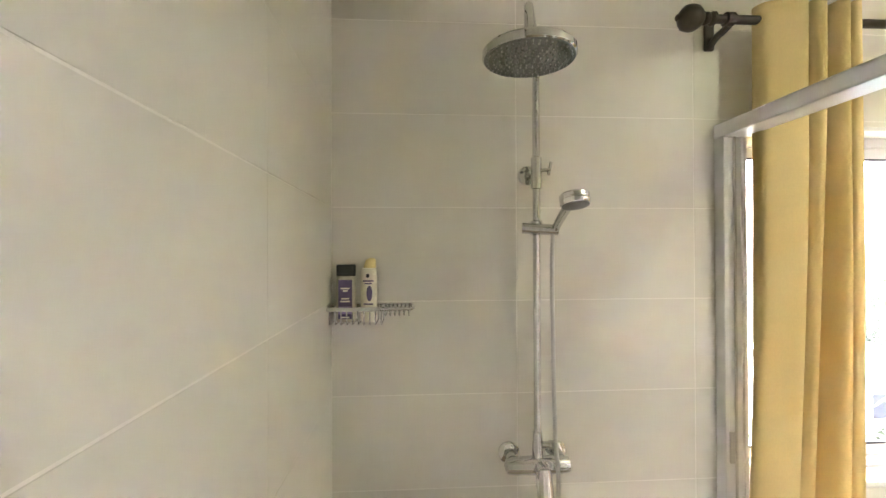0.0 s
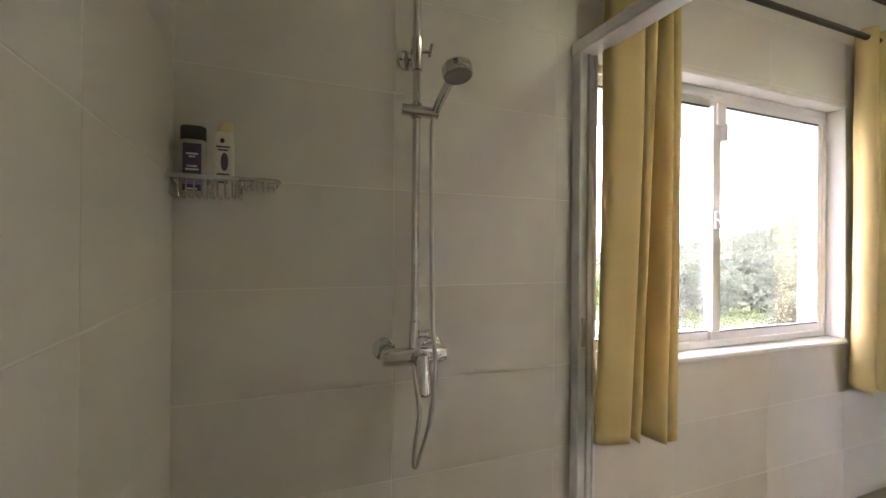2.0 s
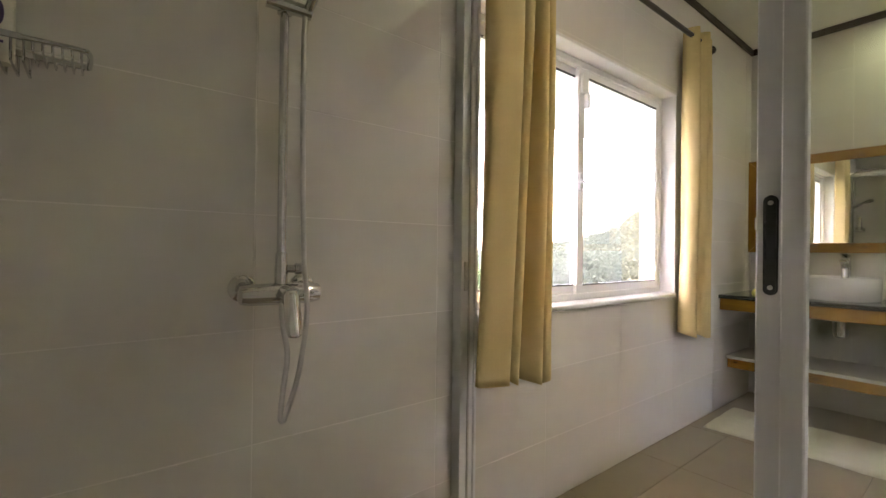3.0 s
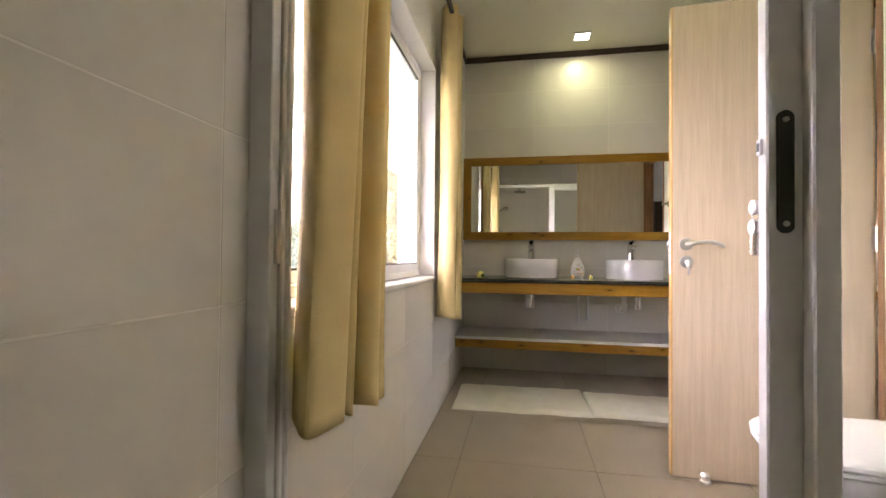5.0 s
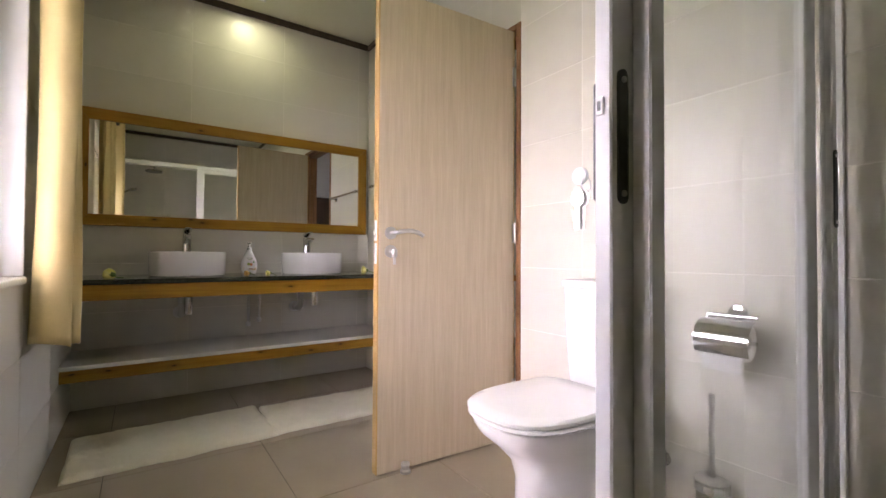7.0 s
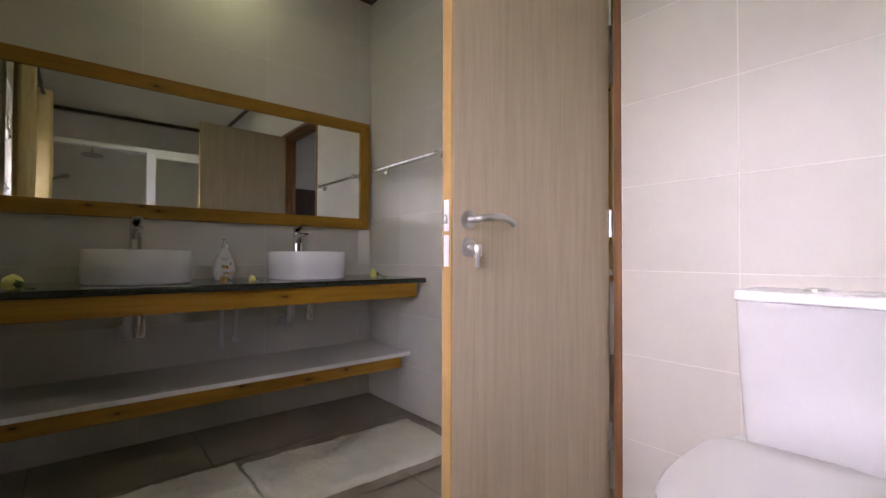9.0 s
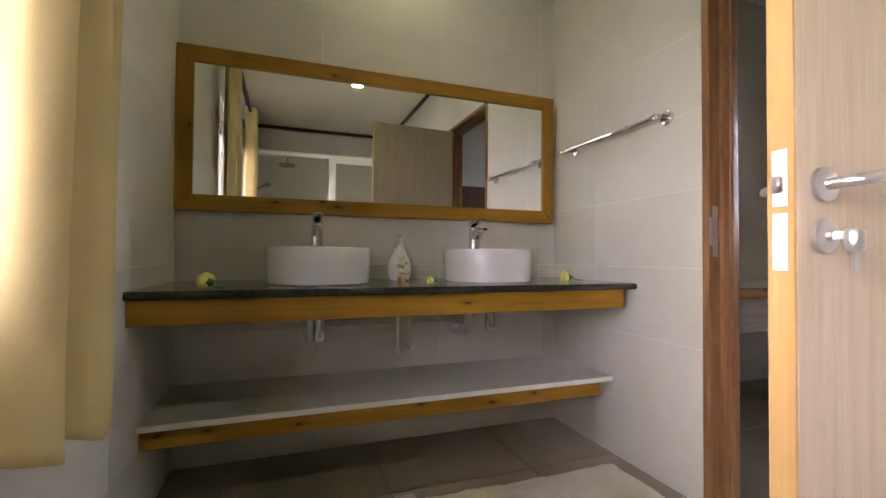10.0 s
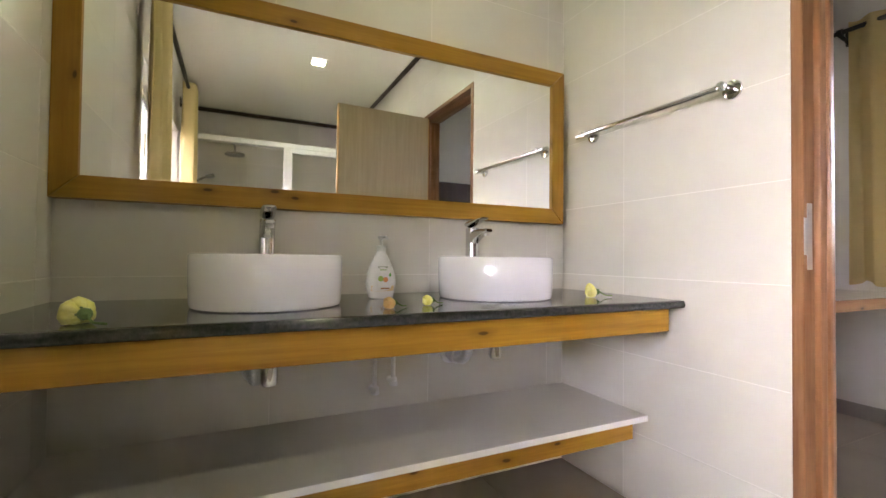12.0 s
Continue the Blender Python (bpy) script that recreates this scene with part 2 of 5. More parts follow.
# ---- room shell ----
XW, XE, YN, YS, ZC = -0.19, 4.03, 1.403, -0.447, 2.632
WX0, WX1, WZ0, WZ1 = 1.13, 2.755, 0.822, 2.003      # window opening
DX0, DX1, DZ1 = 2.272, 3.100, 2.062                # door frame, outside
BX0, BY0 = 1.2, -2.40                              # bedroom far corner
OUT = 1.62                                         # outer face of the window wall


def wall_boxes(bm, along, lo, hi, z1, f0, f1, hole):
    """A wall slab with one opening, as four butted boxes. along: axis 0 or 1."""
    def bx(a0, a1, z0, zz):
        if a1 - a0 > 1e-4 and zz - z0 > 1e-4:
            if along == 0:
                box(bm, a0, f0, z0 if z0 else -0.12, a1, f1, zz)
            else:
                box(bm, f0, a0, z0 if z0 else -0.12, f1, a1, zz)
    if hole is None:
        bx(lo, hi, 0, z1)
    else:
        h0, h1, b, t = hole
        bx(lo, h0, 0, z1)
        bx(h1, hi, 0, z1)
        bx(h0, h1, 0, b)
        bx(h0, h1, t, z1)


bm = B()
wall_boxes(bm, 0, XW - 0.15, XE + 0.15, 2.80, YN + 0.0007, OUT, (WX0, WX1, WZ0, WZ1))
wall_north = single("wall_north", bm, M_GROUT, kind="structure", smooth=False)
bm = B()
wall_boxes(bm, 0, XW, XE, 2.80, YS - 0.118, YS - 0.0007, (DX0, DX1, 0.0, DZ1))
wall_south = single("wall_south", bm, M_GROUT, kind="structure", smooth=False)
bm = B()
wall_boxes(bm, 1, YS - 0.118, YN + 0.002, 2.80, XE + 0.0007, XE + 0.15, None)
wall_east = single("wall_east", bm, M_GROUT, kind="structure", smooth=False)
bm = B()
wall_boxes(bm, 1, YS - 0.118, YN + 0.002, 2.80, XW - 0.15, XW - 0.0007, None)
wall_west = single("wall_west", bm, M_GROUT, kind="structure", smooth=False)
bm = B()
box(bm, XW - 0.002, YS - 0.002, ZC, XE + 0.002, YN + 0.002, ZC + 0.05)
ceiling = single("ceiling", bm, M_CEIL, kind="structure", smooth=False)
bm = B()
box(bm, XW - 0.002, YS - 0.002, -0.12, XE + 0.002, YN + 0.002, -0.003)
floor = single("floor", bm, M_FGROUT, kind="structure", smooth=False)

# dark strip under the ceiling
for nm, ax in (("trim_north", (XW, YN - 0.016, XE, YN)), ("trim_south", (XW, YS, XE, YS + 0.016)), ("trim_east", (XE - 0.016, YS + 0.016, XE, YN - 0.016)), ("trim_west", (XW, YS + 0.016, XW + 0.016, YN - 0.016))):
    bm = B()
    box(bm, ax[0], ax[1], 2.587, ax[2], ax[3], ZC, 0.002)
    single(nm, bm, M_TRIM, kind="structure", smooth=False)

# white window reveal: sill, head, two sides
win_y = 1.482
sill = B()
box(sill, WX0 + 0.001, YN - 0.012, WZ0 - 0.02, WX1 - 0.001, win_y + 0.005, WZ0 + 0.004, 0.008, 3)
single("window_sill", sill, M_PAINT, kind="structure")
for nm, b6 in (("reveal_head", (WX0 + 0.001, YN - 0.003, WZ1 - 0.012, WX1 - 0.001, OUT - 0.004, WZ1 + 0.003)), ("reveal_side", (WX0 - 0.003, YN - 0.003, WZ0 + 0.005, WX0 + 0.012, OUT - 0.004, WZ1 - 0.013)), ("reveal_side", (WX1 - 0.012, YN - 0.003, WZ0 + 0.005, WX1 + 0.003, OUT - 0.004, WZ1 - 0.013))):
    bm = B()
    box(bm, *b6, 0.003)
    single(nm, bm, M_PAINT, kind="structure", smooth=False)
bm = B()
box(bm, WX0, win_y + 0.056, WZ0 - 0.03, WX1, OUT + 0.03, WZ0 + 0.01, 0.006)
single("outer_sill", bm, M_PAINT, kind="structure", smooth=False)


# ---- window with two sliding sashes ----
def window():
    w = base("window_1", (1.94, 1.51, WZ0), "white framed two-pane sliding window with a closing latch", "window", kind="structure")
    x0, x1, z0, z1 = WX0 + 0.013, WX1 - 0.013, WZ0 + 0.005, WZ1 - 0.013
    y0, y1 = win_y, win_y + 0.055
    for nm, b6 in (("frame_rail", (x0, y0, z0, x1, y1, z0 + 0.032)), ("frame_rail", (x0, y0, z1 - 0.032, x1, y1, z1)), ("frame_stile", (x0, y0, z0 + 0.032, x0 + 0.032, y1, z1 - 0.032)), ("frame_stile", (x1 - 0.032, y0, z0 + 0.032, x1, y1, z1 - 0.032))):
        bm = B()
        box(bm, *b6, 0.003)
        part(nm, bm, M_PVC, w, smooth=False)
    mid = 1.925
    for a, b, ya in ((x0 + 0.012, mid + 0.028, y0 + 0.028), (mid - 0.028, x1 - 0.012, y0 + 0.004)):
        yb = ya + 0.022
        za, zb = z0 + 0.020, z1 - 0.020
        s = 0.052
        sash = B()
        for b6 in ((a, ya, za, b, yb, za + s), (a, ya, zb - s, b, yb, zb), (a, ya, za + s, a + s, yb, zb - s), (b - s, ya, za + s, b, yb, zb - s)):
            box(sash, *b6, 0.003)
        so = part("sash", sash, M_PVC, w, smooth=False)
        g = B()
        box(g, a + s - 0.004, ya + 0.009, za + s - 0.004, b - s + 0.004, ya + 0.013, zb - s + 0.004)
        pane = part("pane", g, M_GLASS, so, smooth=False)
        pane.visible_shadow = False
        gs = B()
        for b6 in ((a + s, ya - 0.001, za + s - 0.004, b - s, ya + 0.008, za + s + 0.003), (a + s, ya - 0.001, zb - s - 0.003, b - s, ya + 0.008, zb - s + 0.004)):
            box(gs, *b6)
        part("gasket", gs, M_BLACK, so, "thin black glazing gasket", smooth=False)
    bm = B()
    box(bm, mid - 0.02, y0 - 0.012, 1.83, mid + 0.035, y0 + 0.003, 1.93, 0.004)
    box(bm, mid + 0.012, y0 - 0.022, 1.76, mid + 0.032, y0 + 0.003, 1.835, 0.004)
    part("latch", bm, M_PVC, w, "white plastic sash latch")
    bm = B()
    box(bm, mid - 0.026, y0 - 0.010, 1.36, mid + 0.006, y0 + 0.003, 1.44, 0.004)
    tube(bm, arc([(mid - 0.03, y0 - 0.006, 1.41), (mid - 0.018, y0 - 0.022, 1.40), (mid + 0.004, y0 - 0.022, 1.385), (mid + 0.008, y0 - 0.01, 1.37)], 5), 0.006, 8)
    part("hook_latch", bm, M_PVC, w, "white hook latch")
    return w


window()


# ---- curtains and rods ----
def rod(name, x0, x1, y, wall_y, z, finials, brackets):
    r = base(name, ((x0 + x1) / 2, y, z), "dark bronze curtain rod with turned ball finials on wall brackets", "curtain rod")
    bm = B()
    tube(bm, [(x0, y, z), (x1, y, z)], 0.0135, 16)
    part("rod", bm, M_IRON, r)
    for fx, s in finials:
        bm = B()
        prof = [(0.0135, 0), (0.021, 0.004), (0.021, 0.012), (0.014, 0.018), (0.019, 0.026), (0.019, 0.032), (0.013, 0.038), (0.026, 0.048), (0.036, 0.064), (0.039, 0.080), (0.034, 0.098), (0.020, 0.110), (0.008, 0.116), (0.010, 0.121), (0.003, 0.126)]
        n = 24
        rings(bm, [[(fx + s * h, y + rr * (1 + 0.05 * (i % 2)) * math.cos(2 * math.pi * i / n), z + rr * (1 + 0.05 * (i % 2)) * math.sin(2 * math.pi * i / n)) for i in range(n)] for rr, h in prof])
        part("finial", bm, M_IRON, r)
    for bx in brackets:
        bm = B()
        s = 1 if wall_y > y else -1
        box(bm, bx - 0.016, wall_y - 0.012 * s, z - 0.055, bx + 0.016, wall_y, z + 0.03, 0.003)
        tube(bm, arc([(bx, wall_y - 0.008 * s, z - 0.045), (bx, wall_y - 0.04 * s, z - 0.028), (bx, y + 0.03 * s, z - 0.024), (bx, y, z - 0.018)], 6), 0.011, 10)
        tube(bm, [(bx - 0.012, y, z), (bx + 0.012, y, z)], 0.021, 16)
        part("bracket", bm, M_IRON, r)
    return r


def curtain(x0, x1, y, z0, z1, folds, amp, seed, label):
    """Hanging cloth in even deep folds, gathered on eyelets at the top."""
    rnd = random.Random(seed)
    n, k = folds * 22, 40
    ph = [rnd.uniform(-0.5, 0.5) for _ in range(folds + 2)]
    wd = [rnd.uniform(0.7, 1.3) for _ in range(folds + 2)]
    grid = []
    bm = B()
    for j in range(k + 1):
        v = j / k
        row = []
        for i in range(n + 1):
            u = i / n
            c = folds * u
            q = int(min(c, folds - 1e-6))
            loc = c - q
            warp = ph[q] * (1 - loc) + ph[q + 1] * loc
            ang = 2 * math.pi * c + 0.9 * warp * (0.4 + v)
            a = amp * (0.75 + 0.35 * v) * (wd[q] * (1 - loc) + wd[q + 1] * loc)
            x = x0 + (x1 - x0) * u + 0.004 * math.sin(2 * ang) * (0.5 + v)
            yy = y + a * math.sin(ang) + 0.012 * v * math.sin(3.1 * u + seed) + 0.004 * noise.noise((x * 9, v * 5, seed))
            zz = z1 + (z0 - z1) * v - 0.015 * v * math.sin(ang + 1.1) - 0.03 * v * v * (1 - u)
            row.append(bm.verts.new((x, yy, zz)))
        grid.append(row)
    for a, b in zip(grid, grid[1:]):
        for i in range(n):
            bm.faces.new((a[i], a[i + 1], b[i + 1], b[i]))
    ob = single("curtain", bm, M_CURTAIN, label, "curtain", "window curtains")
    s = ob.modifiers.new("thickness", "SOLIDIFY")
    s.thickness, s.offset = 0.0025, 0
    return ob


def draped_curtain(label, head, foot, foot_z, seed):
    """Cloth hung from its head line down to its foot line, both seen from above, with slight sway and creases."""
    top = arc([(a, b, 0) for a, b in head], 6)
    low = arc([(a, b, 0) for a, b in foot], 6)
    k = 56
    bm = B()
    grid = []
    for j in range(k + 1):
        v = j / k
        w = v ** 1.6
        row = []
        for i, (a, b) in enumerate(zip(top, low)):
            u = i / (len(top) - 1)
            p = a.lerp(b, w)
            sway = 0.005 * math.sin(7.0 * v + 9.0 * u) + 0.004 * noise.noise((u * 7, v * 4, seed))
            crease = 0.0016 * noise.noise((u * 26, v * 16, seed + 7.0)) * (0.3 + v)
            z = 2.345 + (foot_z - 2.345) * v + v * v * (0.030 * (0.5 - u) * (u < 0.5) + 0.010 * math.sin(21 * u) - 0.012 * (u > 0.6))
            row.append(bm.verts.new((p.x + 0.5 * sway + crease, p.y + sway + crease, z)))
        grid.append(row)
    for a, b in zip(grid, grid[1:]):
        for i in range(len(a) - 1):
            bm.faces.new((a[i], a[i + 1], b[i + 1], b[i]))
    ob = single("curtain", bm, M_CURTAIN, label, "curtain", "window curtains")
    s = ob.modifiers.new("thickness", "SOLIDIFY")
    s.thickness, s.offset = 0.0025, 0
    return ob


rod("curtain_rod", 0.985, 3.005, 1.305, YN, 2.300, ((0.985, -1),), (1.03, 2.998))
draped_curtain(
    "ochre yellow cloth curtain in deep folds, drawn to the window side",
    [(1.150, 1.350), (1.118, 1.318), (1.135, 1.275), (1.215, 1.243), (1.238, 1.262), (1.222, 1.340), (1.250, 1.345), (1.268, 1.262), (1.290, 1.250), (1.305, 1.275), (1.298, 1.345), (1.325, 1.345), (1.345, 1.255), (1.368, 1.248), (1.380, 1.285), (1.392, 1.255), (1.415, 1.262), (1.425, 1.345)],
    [(1.165, 1.372), (1.105, 1.330), (1.064, 1.284), (1.185, 1.272), (1.212, 1.292), (1.200, 1.350), (1.222, 1.352), (1.232, 1.300), (1.252, 1.285), (1.268, 1.305), (1.272, 1.360), (1.300, 1.362), (1.318, 1.276), (1.350, 1.250), (1.374, 1.290), (1.388, 1.262), (1.412, 1.262), (1.428, 1.352)],
    0.588, 2.0)
draped_curtain(
    "ochre yellow cloth curtain gathered beside the window, lit from outside",
    [(2.745, 1.365), (2.705, 1.315), (2.730, 1.265), (2.770, 1.300), (2.800, 1.330), (2.830, 1.280), (2.862, 1.268), (2.888, 1.308), (2.908, 1.334), (2.930, 1.292), (2.962, 1.288), (2.983, 1.322)],
    [(2.755, 1.385), (2.690, 1.328), (2.722, 1.272), (2.775, 1.295), (2.800, 1.325), (2.825, 1.280), (2.862, 1.262), (2.893, 1.288), (2.905, 1.310), (2.930, 1.278), (2.965, 1.284), (2.985, 1.332)],
    0.580, 5.0)

# ---- shower enclosure ----
def enclosure():
    e = base("shower_enclosure", (1.09, 0.45, 0), "satin aluminium sliding shower enclosure with clear glass, pushed open", "shower enclosure")
    for b6 in ((1.048, 1.358, 0.03, 1.062, YN, 1.955), (1.062, 1.364, 0.03, 1.112, YN, 1.955), (1.112, 1.358, 0.03, 1.126, YN, 1.955), (1.112, YS, 0.03, 1.126, YS + 0.03, 1.955), (1.078, YS, 0.03, 1.112, YS + 0.012, 1.955)):
        bm = B()
        box(bm, *b6, 0.002)
        part("wall_profile", bm, M_ALU, e, smooth=False)
    bm = B()
    box(bm, 1.083, 1.357, 0.03, 1.090, 1.364, 1.955, 0.001)
    part("brush_seal", bm, M_STEEL, e, smooth=False)
    bm = B()
    box(bm, 1.060, 1.352, 0.92, 1.0745, 1.359, 1.02, 0.001)
    part("strike_plate", bm, M_STEEL, e, "small steel strike plate", smooth=False)
    bm = B()
    box(bm, 1.046, YS, 1.956, 1.128, YN, 2.002, 0.004, 2)
    part("head_track", bm, M_ALU, e, smooth=False)
    bm = B()
    box(bm, 1.040, YS, 0.0, 1.134, YN, 0.018, 0.003)
    for xx in (1.050, 1.102, 1.123):
        box(bm, xx - 0.003, YS, 0.018, xx + 0.003, YN, 0.030)
    part("floor_track", bm, M_ALU, e, smooth=False)
    for nm, xa, xb, ya, yb, handle_at, w in (("sliding_door", 1.107, 1.135, -0.318, 0.530, 0.5045, 0.078), ("inner_panel", 1.076, 1.1055, -0.372, 0.482, -0.350, 0.038)):
        d = B()
        box(d, xa, yb - w, 0.032, xb, yb, 1.955, 0.003)
        box(d, xa, ya, 0.032, xb, ya + w, 1.955, 0.003)
        box(d, xa + 0.003, ya + w, 0.032, xb - 0.003, yb - w, 0.075, 0.002)
        box(d, xa + 0.003, ya + w, 1.912, xb - 0.003, yb - w, 1.955, 0.002)
        do = part(nm, d, M_ALU, e, smooth=False)
        g = B()
        box(g, (xa + xb) / 2 - 0.003, ya + w - 0.008, 0.070, (xa + xb) / 2 + 0.003, yb - w + 0.008, 1.918)
        pane = part("pane", g, M_SHOWERGLASS, do, "clear glass pane with a faint green tint", smooth=False)
        pane.visible_shadow = False
        h = B()
        pts = []
        for k in range(24):
            a = 2 * math.pi * k / 24
            pts.append((0.0125 * math.cos(a), 0.0125 * math.sin(a) + (0.085 if math.sin(a) >= 0 else -0.085)))
        rings(h, [[(xx, handle_at + p[0] * s, 1.0755 + p[1]) for p in pts] for xx, s in ((xa + 0.001, 1), (xa - 0.003, 1), (xa - 0.004, 0.8), (xa - 0.0025, 0.7))])
        part("flush_handle", h, M_BLACK, do, "black recessed pull handle")
        for zz in (0.993, 1.158):
            s = B()
            tube(s, [(xa - 0.0055, handle_at, zz), (xa - 0.001, handle_at, zz)], 0.0045, 12)
            part("screw", s, M_STEEL, do)
    bm = B()
    box(bm, 1.118, 0.5295, 1.106, 1.130, 0.5345, 1.132, 0.001)
    part("lock_plate", bm, M_PVC, e, "small white latch block on the door edge", smooth=False)
    bm = B()
    box(bm, 1.121, 0.5340, 1.112, 1.127, 0.5352, 1.126)
    part("latch_slot", bm, M_BLACK, e, "dark latch slot", smooth=False)
    bm = B()
    box(bm, 1.135, 0.494, 0.985, 1.150, 0.516, 1.165, 0.004)
    part("outer_pull", bm, M_BLACK, e, "black pull handle on the outer face")
    return e


enclosure()


# ---- door and frame ----
def door_frame():
    f = base("door_frame", ((DX0 + DX1) / 2, YS - 0.06, 0), "varnished brown hardwood door frame with stop moulding", "door frame", kind="structure")
    ya, yb, ym = YS - 0.124, YS + 0.006, YS - 0.045
    for nm, s, xo in (("jamb", 1, DX0), ("jamb", -1, DX1)):
        bm = B()
        box(bm, xo, ya, 0, xo + s * 0.030, yb, DZ1, 0.003)
        box(bm, xo + s * 0.029, ya + 0.002, 0, xo + s * 0.046, ym, DZ1 - 0.03, 0.004, 2)
        box(bm, xo + s * 0.029, ya + 0.03, 0, xo + s * 0.054, ym - 0.03, DZ1 - 0.03, 0.005, 2)
        j = part(nm, bm, M_JAMB, f)
        if s < 0:
            pl = B()
            box(pl, DX1 - 0.0318, YS - 0.034, 0.895, DX1 - 0.0298, YS - 0.010, 1.075, 0.0008)
            box(pl, DX1 - 0.0318, YS - 0.012, 0.935, DX1 - 0.0290, YS + 0.004, 1.035, 0.0008)
            part("strike_plate", pl, M_STEEL, j, "brushed steel strike plate", smooth=False)
    bm = B()
    box(bm, DX0 + 0.030, ya, DZ1 - 0.030, DX1 - 0.030, yb, DZ1, 0.003)
    box(bm, DX0 + 0.030, ya + 0.002, DZ1 - 0.046, DX1 - 0.030, ym, DZ1 - 0.029, 0.004, 2)
    part("head", bm, M_JAMB_H, f)
    return f


LEAF_TILT = -3.1
HX, HY = 2.321, YS - 0.004


def door():
    """The leaf is built closed against its hinge line, running along +y, and then swung."""
    d = base("door_1", (HX, HY, 0), "pale oak laminate door with brushed steel lever, standing wide open", "door", kind="structure")
    w, t = 0.731, 0.040
    def add(nm, bm, mat, label="", smooth=True, parent=None):
        ob = new(nm, mesh_of(nm, bm, mat, smooth))
        ob.parent = parent or d
        return tagged(ob, label)
    bm = B()
    box(bm, 0, 0.006, 0.008, t, w - 0.006, 2.030, 0.0008)
    add("leaf", bm, M_DOOR, smooth=False)
    bm = B()
    box(bm, 0.0005, w - 0.006, 0.008, t - 0.0005, w, 2.030, 0.001)
    add("lipping", bm, M_LIP, "honey coloured solid wood edge", False)
    bm = B()
    box(bm, 0.0005, 0.0, 0.008, t - 0.0005, 0.006, 2.030, 0.001)
    add("lipping", bm, M_LIP, "honey coloured solid wood edge", False)
    bm = B()
    box(bm, 0.009, w - 0.001, 0.87, 0.031, w + 0.0015, 0.955, 0.0006)
    box(bm, 0.009, w - 0.001, 0.965, 0.031, w + 0.0015, 1.05, 0.0006)
    add("lock_faceplate", bm, M_ALU, "pale steel lock faceplate", False)
    bm = B()
    box(bm, 0.013, w + 0.001, 0.985, 0.027, w + 0.012, 1.010, 0.003)
    add("latch_bolt", bm, M_STEEL)
    for z in (0.25, 1.02, 1.80):
        bm = B()
        tube(bm, [(-0.003, -0.004, z - 0.05), (-0.003, -0.004, z + 0.05)], 0.0065, 12)
        box(bm, -0.0012, -0.002, z - 0.05, 0.0002, 0.014, z + 0.05)
        add("hinge", bm, M_STEEL, "steel butt hinge")
    for face, s in ((0.0, -1), (t, 1)):
        x, y = face, w - 0.058
        n = 28
        def disc(bm, z, prof):
            rings(bm, [[(x + s * tt, y + rr * math.cos(2 * math.pi * i / n), z + rr * math.sin(2 * math.pi * i / n)) for i in range(n)] for tt, rr in prof])
        bm = B()
        disc(bm, 0.998, ((-0.001, 0.026), (0.007, 0.026), (0.009, 0.023)))
        add("rose", bm, M_STEEL)
        bm = B()
        tube(bm, arc([(x + s * 0.008, y, 0.998), (x + s * 0.036, y, 0.998), (x + s * 0.050, y - 0.008, 0.999), (x + s * 0.053, y - 0.03, 1.004), (x + s * 0.053, y - 0.07, 1.007), (x + s * 0.052, y - 0.105, 1.000), (x + s * 0.050, y - 0.128, 0.988)], 6), 0.0088, 12)
        add("lever", bm, M_STEEL, "brushed steel curved lever")
        bm = B()
        disc(bm, 0.922, ((-0.001, 0.026), (0.007, 0.026), (0.009, 0.023)))
        disc(bm, 0.922, ((0.008, 0.009), (0.016, 0.009), (0.017, 0.008)))
        add("key_rose", bm, M_STEEL)
        if s < 0:
            bm = B()
            box(bm, x - 0.040, y - 0.002, 0.916, x - 0.014, y + 0.002, 0.928, 0.001)
            lathe(bm, x - 0.040, y, [(0.009, 0.898), (0.012, 0.903), (0.012, 0.925), (0.009, 0.930)], 16)
            box(bm, x - 0.042, y - 0.006, 0.868, x - 0.039, y + 0.006, 0.902, 0.001)
            add("key", bm, M_STEEL, "key left in the lock")
    d.rotation_euler = (0, 0, radians(LEAF_TILT))
    return d


door_frame()
door()
bm = B()
lathe(bm, 2.335, 0.155, [(0.022, 0.0), (0.022, 0.010), (0.015, 0.016), (0.017, 0.026), (0.019, 0.034), (0.014, 0.041), (0.004, 0.043)], 24)
single("door_stop", bm, M_STEEL, "small round steel door stop on the floor", "door stop")

# ---- vanity ----
CT, CF = 0.780, 3.414
wk = base("worktop", (3.72, 0.48, CT - 0.026), "polished black granite worktop across the end wall", "worktop")
bm = B()
box(bm, CF + 0.03, YS, CT - 0.026, XE, YN, CT)
part("slab", bm, M_GRANITE, wk, smooth=False)
bm = B()
pr = [(CF + 0.03, CT), (CF + 0.008, CT), (CF + 0.003, CT - 0.003), (CF, CT - 0.010), (CF, CT - 0.017), (CF + 0.003, CT - 0.023), (CF + 0.008, CT - 0.026), (CF + 0.03, CT - 0.026)]
rings(bm, [[(p[0], yy, p[1]) for p in pr] for yy in (YS, YN)])
part("nosing", bm, M_GRANITE, wk, "rounded granite front edge")


def apron(name, x, z0, z1, label):
    b = base(name, (x, 0.48, z0), label, "beam")
    bm = B()
    box(bm, x, YS + 0.045, z0, x + 0.032, YN, z1, 0.002)
    part("front_board", bm, M_PINE, b)
    for yy in (YS + 0.046, 0.46, YN - 0.036):
        bm = B()
        box(bm, x + 0.032, yy, z0 + 0.004, XE, yy + 0.035, z1 - 0.001, 0.002)
        part("bearer", bm, M_PINE, b)
    return b


